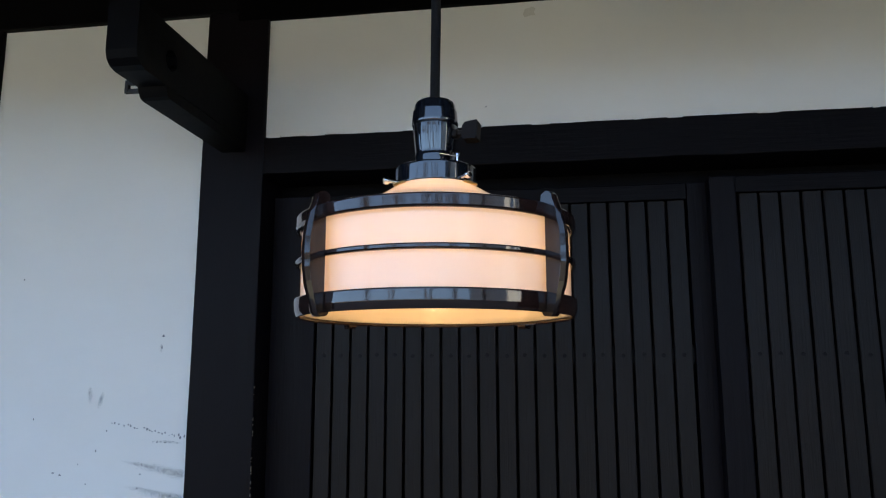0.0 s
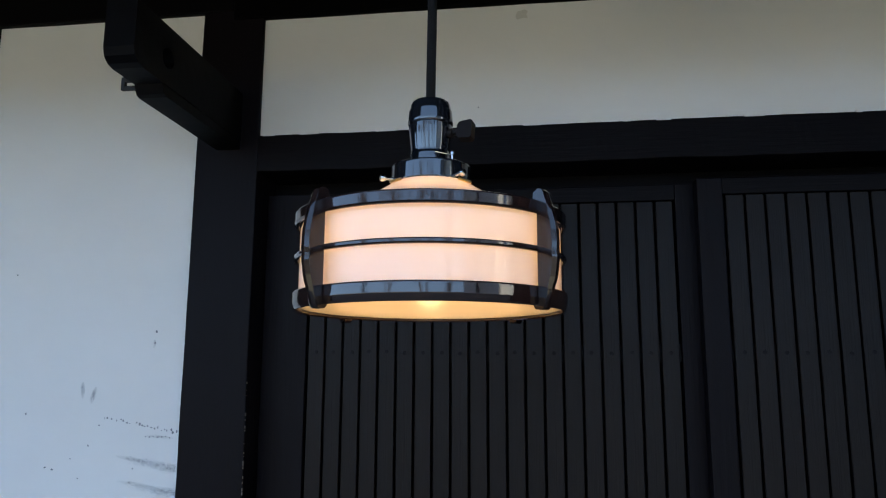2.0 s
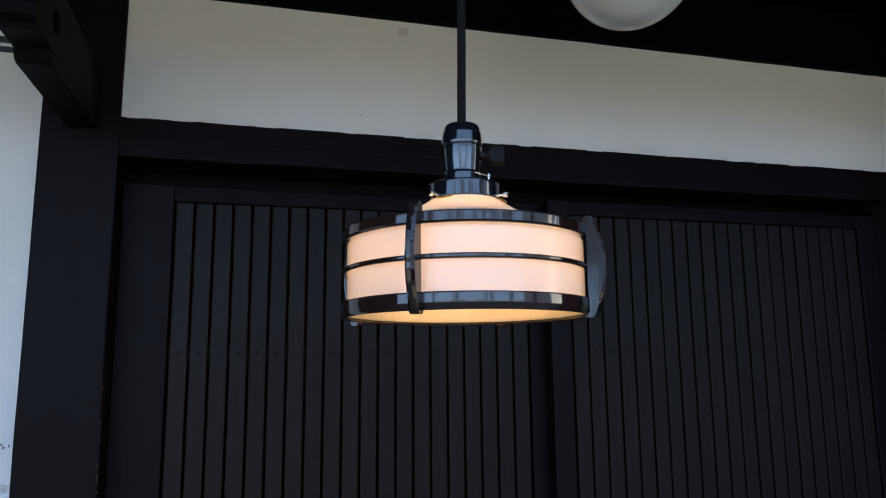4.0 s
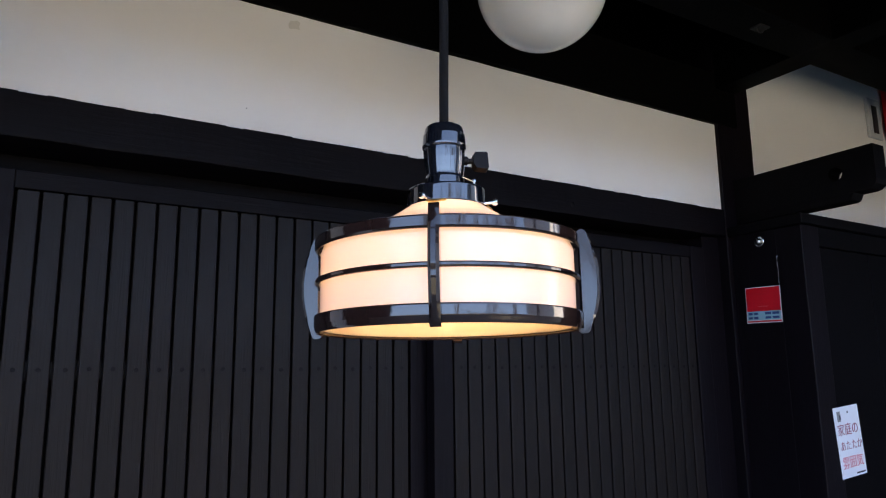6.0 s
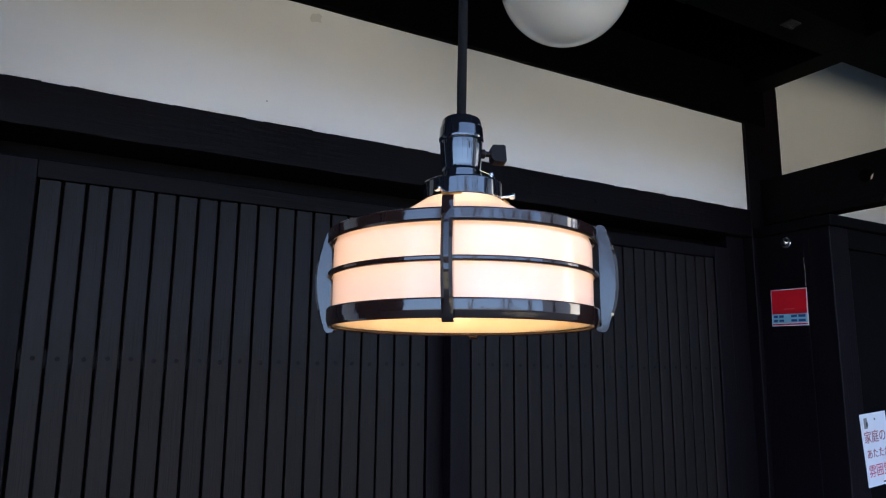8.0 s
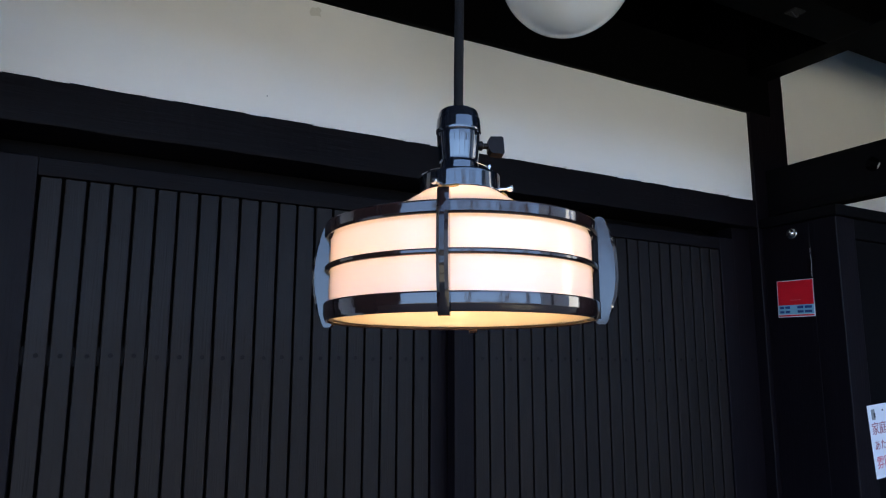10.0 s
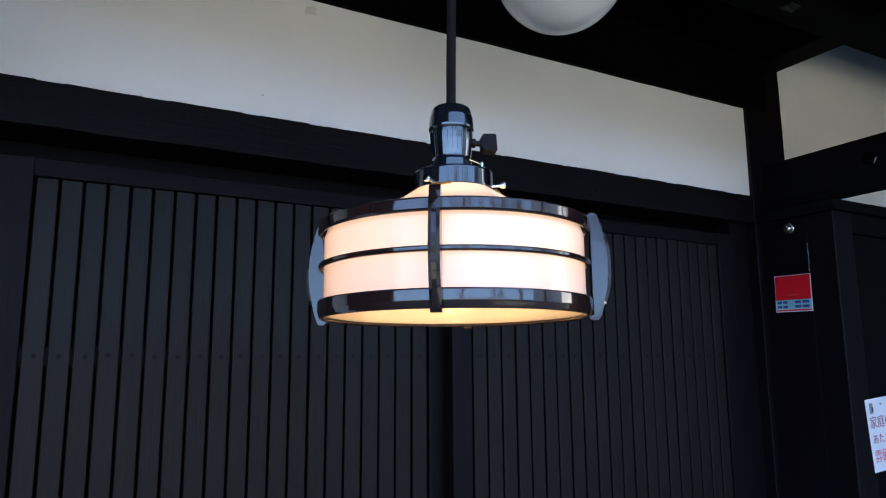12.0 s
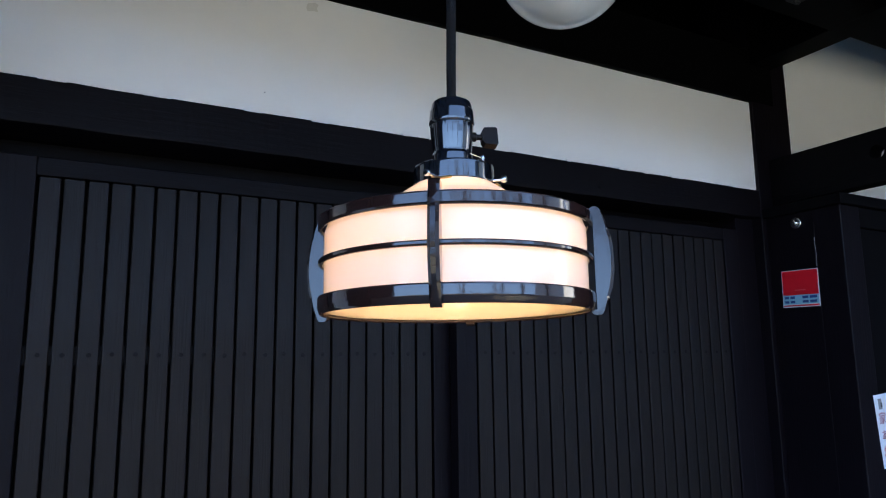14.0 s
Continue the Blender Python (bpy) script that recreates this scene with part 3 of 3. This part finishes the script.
# opal glass: an outer and an inner skin joined at the rims
outer = [(0.0330, 1.6930), (0.0335, 1.6830), (0.0390, 1.6772), (0.0440, 1.6738), (0.0520, 1.6685), (0.0595, 1.6638), (0.0720, 1.6567), (0.0860, 1.6505), (0.1000, 1.6450), (0.1120, 1.6402),
         (0.1195, 1.6370), (0.1226, 1.6280), (0.1226, 1.5575), (0.1216, 1.5558)]
inner = [(0.1196, 1.5558), (0.1191, 1.5566), (0.1186, 1.6270), (0.1150, 1.6345), (0.1095, 1.6372), (0.0980, 1.6413), (0.0830, 1.6468), (0.0680, 1.6530), (0.0550, 1.6604), (0.0480, 1.6654),
         (0.0405, 1.6716), (0.0365, 1.6752), (0.0300, 1.6810), (0.0295, 1.6930)]
outer, inner = crisp(outer), crisp(inner)
skin = outer + inner
mids = [((a[0] + b[0]) / 2, (a[1] + b[1]) / 2) for a, b in zip(skin, skin[1:] + skin[:1])]
bm = lathe(skin, CX, CY, 128, True)
for f in bm.faces:
    c = f.calc_center_median()
    q = math.hypot(c.x - CX, c.y - CY)
    f.material_index = 1 if min(range(len(mids)), key=lambda k: (mids[k][0] - q) ** 2 + (mids[k][1] - c.z) ** 2) >= len(outer) else 0
part("glass_shade", bm, [OPAL_OUT, OPAL_IN], lamp, "glowing white opal glass drum shade, open below", True)

# bulb with its cap
bulb = part("bulb", lathe([(0.0001, 1.5775), (0.0044, 1.5782), (0.0086, 1.5810), (0.0114, 1.5860), (0.0126, 1.5925), (0.0126, 1.6000), (0.0116, 1.6080), (0.0102, 1.6170), (0.0098, 1.6260), (0.0098, 1.6600)], CX, CY, 48),
            BULB, lamp, "glowing warm light bulb", True)
part("bulb_cap", lathe([(0.0132, 1.6600), (0.0132, 1.6980)], CX, CY, 32), CHROME, bulb, "", True)


# bent wooden hoops
def hoop(r0, r1, z0, z1, rounded, label):
    e = 0.0012
    low = rounded * (z1 - z0)
    prof = [(r0, z0 + e), (r0 + e, z0), (r1 - 1.9 * e, z0), (r1 - 1.2 * e, z0 + 0.25 * low), (r1 - 0.25 * e, z0 + 0.85 * low), (r1, z0 + low), (r1, z1 - e), (r1 - 0.3 * e, z1 - 0.3 * e), (r1 - e, z1), (r0 + e, z1), (r0, z1 - e)]
    return part("hoop", lathe(crisp(prof + prof[:1])[:-1], CX, CY, 160, True), LACQUER, lamp, label, True)


hoop(0.1234, 0.1282, 1.6308, 1.6421, 0.16, "broad upper hoop of black lacquered wood")
hoop(0.1229, 0.1279, 1.5980, 1.6028, 0.3, "thin middle hoop of black lacquered wood")
hoop(0.1234, 0.1281, 1.5524, 1.5688, 0.38, "broad lower hoop of black lacquered wood")

# four bowed uprights, knife-cut, the flanks chamfered towards the outer edge
def upright_mesh(a, dr, k):
    inside = [(0.1240, 1.5512), (0.1240, 1.5537), (0.1288, 1.5538), (0.1288, 1.5686), (0.1285 + 0.6 * dr, 1.5702), (0.1285 + 0.6 * dr, 1.6280), (0.1285, 1.6306), (0.1285, 1.6419), (0.1245, 1.6428), (0.1252 + dr / 2, 1.6484),
              (0.1296 + dr, 1.6510)]
    outside = [(0.1338 + dr, 1.6502)]
    count = 34
    for i in range(1, count):
        u = i / count
        cut = 0.0006 * noise.noise(Vector((19.0 * u, 3.0 * k + 0.5, 0)))
        outside.append((0.1350 + dr + 0.0112 * (1 - (2 * u - 1) ** 2) + cut, 1.6502 + (1.5500 - 1.6502) * u))
    outside += [(0.1345 + dr, 1.5500), (0.1330 + dr, 1.5488)]
    tail = [(0.1260, 1.5490)]
    half = 0.0046
    m = Matrix.Translation((CX, CY, 0)) @ Matrix.Rotation(radians(a), 4, 'Z')
    bm = bmesh.new()
    layers = []
    for w, inset in ((-half, 0.0030), (-0.42 * half, 0.0), (0.42 * half, 0.0), (half, 0.0030)):
        ring = list(inside)
        for i, (r, z) in enumerate(outside):
            t = i / (len(outside) - 1)
            fade = min(1.0, 4 * t, 4 * (1 - t))
            ring.append((r - inset * (0.25 + 0.75 * fade) * (1 + 0.15 * noise.noise(Vector((11.0 * t, 7.0 * k, 90 * w)))), z))
        ring += tail
        layers.append([bm.verts.new(m @ Vector((r, w, z))) for r, z in ring])
    bm.faces.new(layers[0])
    bm.faces.new(layers[-1][::-1])
    for lo, hi in zip(layers, layers[1:]):
        for i in range(len(lo)):
            j = (i + 1) % len(lo)
            bm.faces.new((lo[i], lo[j], hi[j], hi[i]))
    return bevel_all(bm, 0.0005, 1, 1.2)


for k, (a, dr) in enumerate(((-36.5, 0.0), (-126.0, 0.0), (143, -0.001), (53.5, 0.0))):
    part("upright", upright_mesh(a, dr, k), CARVED, lamp, "bowed upright of black lacquered wood, knife-cut edges", True)

# hang it in its place, at its size
lamp.location = (-0.0505, 0.700, 1.5632)
lamp.rotation_euler = (radians(-0.4), 0, 0)
lamp.scale = (1.047, 1.047, 1.028)

# ---- globe lamp under the eaves ----
GX, GY, GZ, GR = 0.372, 1.033, 2.246, 0.1230
gl = thing("globe_lamp", (GX, GY, GZ), "unlit white glass globe lamp under the eaves", "ceiling lamp")
prof = [(GR * math.sin(math.pi * k / 40) + 1e-5, GZ - GR * math.cos(math.pi * k / 40)) for k in range(0, 37)]
part("globe", lathe(prof, GX, GY, 96), GLOBE, gl, "white opal glass globe", True)
part("holder", lathe([(0.030, GZ + 0.118), (0.048, GZ + 0.120), (0.052, GZ + 0.126), (0.052, GZ + 0.150), (0.045, GZ + 0.160), (0.045, eave(GY) + 0.045)], GX, GY, 48), BAKELITE, gl, "black lamp holder", True)


# ---- small things by the entrance ----
def flat_on(points, m, thick, name, material, parent, label=""):
    return part(name, plate(points, thick, m), material, parent, label)


def rect(u0, u1, v0, v1):
    return [(u0, v0), (u1, v0), (u1, v1), (u0, v1)]


# security sticker on the flank of the shutter box: u runs outward from the wall
stk = thing("security_sticker", (BX, 1.345, 1.714), "red and pale blue security company sticker on the black timber", "sticker")
ms = Matrix.Translation((BX + 0.0006, 1.345, 1.714)) @ Matrix.Rotation(radians(-90), 4, 'Z') @ Matrix.Rotation(radians(1.2), 4, 'Y')


def on_sticker(depth):
    return Matrix.Translation((-depth, 0, 0)) @ ms


flat_on(rect(-0.056, 0.056, -0.052, 0.052), on_sticker(0.0), 0.0012, "backing", WHITE, stk, "white sticker edge")
flat_on(rect(-0.0535, 0.0535, -0.018, 0.050), on_sticker(0.0009), 0.001, "red_field", RED, stk, "red field")
flat_on(rect(-0.0535, 0.0535, -0.0435, -0.018), on_sticker(0.0009), 0.001, "blue_field", SKYBLUE, stk, "pale blue field")
flat_on(rect(-0.0535, 0.0535, -0.0495, -0.0455), on_sticker(0.0009), 0.001, "red_line", RED, stk, "thin red line")
for u0, u1 in ((-0.049, -0.036), (-0.032, -0.018), (0.005, 0.023), (0.027, 0.048)):
    flat_on(rect(u0, u1, -0.0405, -0.0340), on_sticker(0.0016), 0.0006, "mark", NAVY, stk, "dark blue mark")
    flat_on(rect(u0, u1, -0.0285, -0.0215), on_sticker(0.0016), 0.0006, "mark", NAVY, stk, "dark blue mark")
flat_on(rect(-0.016, 0.016, -0.006, -0.003), on_sticker(0.0016), 0.0006, "mark", mat("faded_red_print", (0.75, 0.10, 0.10), 0.4), stk, "faint pale mark")

# round-headed bolt above it, and a pale scratch
bm = lathe([(0.0001, 0.0120), (0.0040, 0.0118), (0.0075, 0.0100), (0.0092, 0.0070), (0.0098, 0.0040), (0.0150, 0.0032), (0.0165, 0.0015), (0.0168, -0.001)], 0, 0, 28)
bmesh.ops.transform(bm, matrix=Matrix.Translation((BX, 1.340, 1.899)) @ Matrix.Rotation(radians(-90), 4, 'Y'), verts=bm.verts)
tagged(ob_from("dome_bolt", bm, CHROME, True), "nickel dome-headed bolt with a washer in the black timber", "bolt")
bm = lathe([(0.0001, 0.0012), (0.0016, 0.0010), (0.0021, 0.0), (0.0022, -0.002)], 0, 0, 10)
bmesh.ops.transform(bm, matrix=Matrix.Translation((1.487, BY + 0.016, 1.712)) @ Matrix.Rotation(radians(90), 4, 'X'), verts=bm.verts)
tagged(ob_from("box_nail", bm, CHROME, True), "small bright nail head in the black boards", "nail")
hook = thing("iron_hook", (1.168, 1.110, 2.405), "small iron hook plate under the eave purlin", "hook")
part("plate", box(1.148, 1.188, 1.094, 1.126, 2.4015, 2.4062, 0.001), IRON, hook)
part("hook", tube([(1.168 + 0.012 * math.sin(a), 1.110, 2.402 - 0.010 - 0.012 * math.cos(a) * 0.9 + 0.010) for a in [k * 0.45 for k in range(-6, 5)]], 0.0022, 8), IRON, hook, "bent iron hook", True)
tagged(ob_from("wire_tail", tube([(BX - 0.0012, 1.2885 + 0.0008 * math.sin(k), 1.849 - 0.0088 * k) for k in range(10)], 0.0010, 8), PALE, True), "short end of pale grey wire on the post", "wire")

# handwritten card on the front of the shutter box
card = thing("paper_card", (1.54, BY, 1.338), "white card with red handwritten brush lettering pinned to the boards", "card")
mc = Matrix.Translation((1.544, BY - 0.002, 1.335)) @ Matrix.Rotation(radians(-4.5), 4, 'Y')
flat_on(rect(-0.060, 0.060, -0.093, 0.093), mc, 0.0012, "sheet", WHITE, card)


def line(text, size, u, v, material):
    c = bpy.data.curves.new("lettering", 'FONT')
    c.body = text
    c.size = size
    c.extrude = 0.0002
    c.offset = 0.0
    c.align_x, c.align_y = 'CENTER', 'CENTER'
    tmp = bpy.data.objects.new("tmp", c)
    scene.collection.objects.link(tmp)
    bpy.context.view_layer.update()
    me = bpy.data.meshes.new_from_object(tmp.evaluated_get(bpy.context.evaluated_depsgraph_get()))
    bpy.data.objects.remove(tmp)
    me.materials.clear()
    me.materials.append(material)
    me.transform(mc @ Matrix.Translation((u, -0.0010, v)) @ Matrix.Rotation(radians(90), 4, 'X'))
    o = new("lettering", me)
    o.parent = card
    o.matrix_parent_inverse = card.matrix_world.inverted()
    return tagged(o, "red brush lettering")


line("家庭の", 0.034, -0.002, 0.030, INK_DARK)
line("あたたか", 0.027, 0.004, -0.012, INK_DARK)
line("雰囲気", 0.034, 0.000, -0.056, INK_RED)
flat_on(rect(-0.045, -0.030, 0.055, 0.082), mc @ Matrix.Translation((0, -0.0009, 0)), 0.0006, "stamp", PALE, card, "small grey stamp")
flat_on(rect(-0.036, -0.029, 0.060, 0.072), mc @ Matrix.Translation((0, -0.0012, 0)), 0.0006, "stamp", INK_BLACK, card, "small black stamp")
flat_on(rect(0.004, 0.009, 0.074, 0.079), mc @ Matrix.Translation((0, -0.0009, 0)), 0.0006, "mark", INK_BLACK, card, "small black mark")
flat_on(rect(0.010, 0.052, -0.088, -0.084), mc @ Matrix.Translation((0, -0.0009, 0)), 0.0006, "mark", INK_BLACK, card, "small dark line of writing")

# narrow hanging plaque and a red signboard at the far end of the wall
pq = thing("wall_plaque", (2.385, WALL, 2.49), "narrow grey plaque with dark characters on the plaster", "plaque")
part("board", box(2.318, 2.412, WALL - 0.012, WALL, 2.405, 2.565, 0.002), STAIN_PALE, pq)
part("dark_mark", box(2.345, 2.378, WALL - 0.015, WALL - 0.0125, 2.425, 2.535), INK_BLACK, pq, "worn dark characters")
tagged(ob_from("red_signboard", box(2.424, 2.60, 1.417, 1.4325, 2.42, 2.62, 0.003), RED), "small red signboard fixed to the post", "sign")


# ---- marks and wear ----
def blot(x, z, w, h, seed, y=WALL):
    """A flat uneven fleck of dirt on the plaster."""
    r = random.Random(seed)
    bm = bmesh.new()
    vs = []
    for k in range(11):
        a = 2 * math.pi * k / 11
        q = r.uniform(0.55, 1.15)
        vs.append(bm.verts.new((x + w * q * math.cos(a), y - 0.0006 - 0.00002 * (seed % 37), z + h * q * math.sin(a))))
    bm.faces.new(vs)
    return bm


def dirt(name, flecks, material, label):
    bm = bmesh.new()
    for i, (x, z, w, h) in enumerate(flecks):
        o = blot(x, z, w, h, i + len(flecks))
        me = bpy.data.meshes.new("tmp")
        o.to_mesh(me)
        o.free()
        bm.from_mesh(me)
        bpy.data.meshes.remove(me)
    return tagged(ob_from(name, bm, material), label, "dirt", kind="stuff")


rs = random.Random(4)
row = [(-0.866 + 0.0072 * i + rs.uniform(-.002, .002), 1.403 - 0.0013 * i + rs.uniform(-.003, .003), rs.uniform(.0010, .0028), rs.uniform(.0010, .0038)) for i in range(24) if i not in (3, 9)]
row += [(-0.770 + 0.009 * i, 1.365 + rs.uniform(-.003, .003), rs.uniform(.001, .003), rs.uniform(.001, .002)) for i in range(7)]
spots = [(-0.761, 1.584, .0032, .0036), (-0.763, 1.560, .0012, .0044), (-1.105, 1.712, .0024, .0018), (-0.996, 1.296, .0034, .0020), (-0.979, 1.292, .0034, .0022), (-1.052, 1.407, .0022, .0026),
         (-0.878, 1.385, .0022, .0020), (-0.900, 1.343, .0018, .0024), (-0.939, 1.315, .0015, .0013), (-0.918, 1.275, .0017, .0014), (-0.800, 1.322, .0015, .0015), (-0.765, 1.318, .0013, .0013),
         (-0.795, 1.298, .002, .0018), (-0.800, 1.270, .002, .0020), (-0.062, 2.060, .0018, .0018)]
dirt("dirt_specks", row + spots, STAIN, "small grey dirt specks on the white plaster")


def soft_stain(name, base, amount, grain):
    """A rubbed-in stain: dense in its middle, thinning unevenly to nothing at its rim."""
    m = mat(name, base, rough=0.9, grain=0.2, grain_scale=(40, 40, 40))
    n, l = m.node_tree.nodes, m.node_tree.links
    uv = n.new("ShaderNodeUVMap")
    gr = n.new("ShaderNodeTexGradient")
    gr.gradient_type = 'SPHERICAL'
    l.new(uv.outputs[0], gr.inputs[0])
    co = n.new("ShaderNodeTexCoord")
    ns = n.new("ShaderNodeTexNoise")
    ns.inputs["Scale"].default_value = grain
    ns.inputs["Detail"].default_value = 5.0
    ns.inputs["Roughness"].default_value = 0.7
    l.new(co.outputs["Object"], ns.inputs["Vector"])
    rg = n.new("ShaderNodeMapRange")
    rg.inputs["From Min"].default_value = 0.30
    rg.inputs["From Max"].default_value = 0.66
    l.new(ns.outputs[0], rg.inputs["Value"])
    a = n.new("ShaderNodeMath")
    a.operation = 'MULTIPLY'
    l.new(gr.outputs["Fac"], a.inputs[0])
    l.new(rg.outputs[0], a.inputs[1])
    b = n.new("ShaderNodeMath")
    b.operation = 'MULTIPLY'
    b.use_clamp = True
    l.new(a.outputs[0], b.inputs[0])
    b.inputs[1].default_value = amount
    l.new(b.outputs[0], n["Principled BSDF"].inputs["Alpha"])
    return m


def smears(name, patches, material, label):
    """Soft patches (x, z, half length, half height, slope) laid on the plaster."""
    bm = bmesh.new()
    uvl = bm.loops.layers.uv.new("UVMap")
    for i, (x, z, w, h, tilt) in enumerate(patches):
        c, q = math.cos(radians(tilt)), math.sin(radians(tilt))
        corners = [(-1, -1), (1, -1), (1, 1), (-1, 1)]
        f = bm.faces.new([bm.verts.new((x + c * u * w - q * v * h, WALL - 0.0014 - 0.00005 * i, z + q * u * w + c * v * h)) for u, v in corners])
        for lp, u in zip(f.loops, corners):
            lp[uvl].uv = u
    return tagged(ob_from(name, bm, material), label, "dirt", kind="stuff")


SMEAR = soft_stain("rubbed_grey_dirt", (0.34, 0.35, 0.37), 0.42, 130.0)
SCUFF = soft_stain("soft_grey_scuff", (0.42, 0.43, 0.46), 0.75, 60.0)
smears("dirt_smears", [(-0.742, 1.307, .072, .011, -8), (-0.712, 1.300, .036, .012, -6), (-0.792, 1.316, .050, .005, -9), (-0.735, 1.256, .068, .010, -5), (-0.715, 1.252, .036, .011, 0),
                       (-0.782, 1.266, .050, .006, -7), (-0.738, 1.364, .036, .004, -3)], SMEAR, "grey dirt smears rubbed along the white plaster")
smears("dirt_scuffs", [(-0.896, 1.448, .0065, .020, -14), (-0.922, 1.459, .0060, .020, 4), (-0.764, 1.558, .0040, .010, 0)], SCUFF, "two soft grey scuffs on the white plaster")
flecks = []
for i in range(26):
    u = i / 26
    flecks.append((-0.800 + 0.098 * u + rs.uniform(-.004, .004), 1.314 - 0.014 * u + rs.uniform(-.006, .006), rs.uniform(.0006, .0018), rs.uniform(.0006, .0016)))
for i in range(16):
    u = i / 16
    flecks.append((-0.780 + 0.084 * u + rs.uniform(-.004, .004), 1.262 - 0.008 * u + rs.uniform(-.007, .006), rs.uniform(.0006, .0016), rs.uniform(.0006, .0015)))
dirt("dirt_flecks", flecks, STAIN_PALE, "fine grey flecks within the smears on the plaster")
dirt("damp_stain", [(0.033, 2.266, .015, .014)], STAIN_FAINT, "faint damp stain under the wall beam")
bm = lathe([(0.0001, 0.0016), (0.0045, 0.0012), (0.0065, 0.0002), (0.0068, -0.002)], 0, 0, 14)
bmesh.ops.transform(bm, matrix=Matrix.Translation((0.790, WOODY + 0.001, 1.959)) @ Matrix.Rotation(radians(90), 4, 'X'), verts=bm.verts)
tagged(ob_from("lintel_nail", bm, DARK, True), "dark round nail head in the lintel", "nail")
# ragged plaster edge along the lintel
rp = random.Random(9)
bm = bmesh.new()
xx = POST_L[1] + 0.01
while xx < POST_R[0] - 0.03:
    ln = rp.uniform(0.008, 0.05)
    hh = rp.uniform(0.0001, 0.0007)
    add_box(bm, xx, xx + ln, WOODY - 0.0006, WALL, LINTEL[1] - 0.002 - hh, LINTEL[1] + 0.002)
    xx += ln + rp.uniform(0.03, 0.22)
tagged(ob_from("plaster_edge", bm, PLASTER), "ragged plaster edge along the top of the lintel", "plaster", kind="stuff")
# pale worn arris of the post
bm = bmesh.new()
for z0, z1, w in [(1.475 - 0.0125 * k - 0.004 * math.sin(3 * k), 1.475 - 0.0125 * k + 0.004 + 0.004 * math.sin(5 * k), .0006 + .0004 * math.sin(7 * k)) for k in range(22) if k not in (3, 4, 9)]:
    add_box(bm, POST_L[1] - w, POST_L[1] + 0.0004, WOODY + 0.001, WOODY + 0.005, z0, z1)
tagged(ob_from("worn_edge", bm, BARE), "pale worn wood along the edge of the post", "wear", kind="stuff")
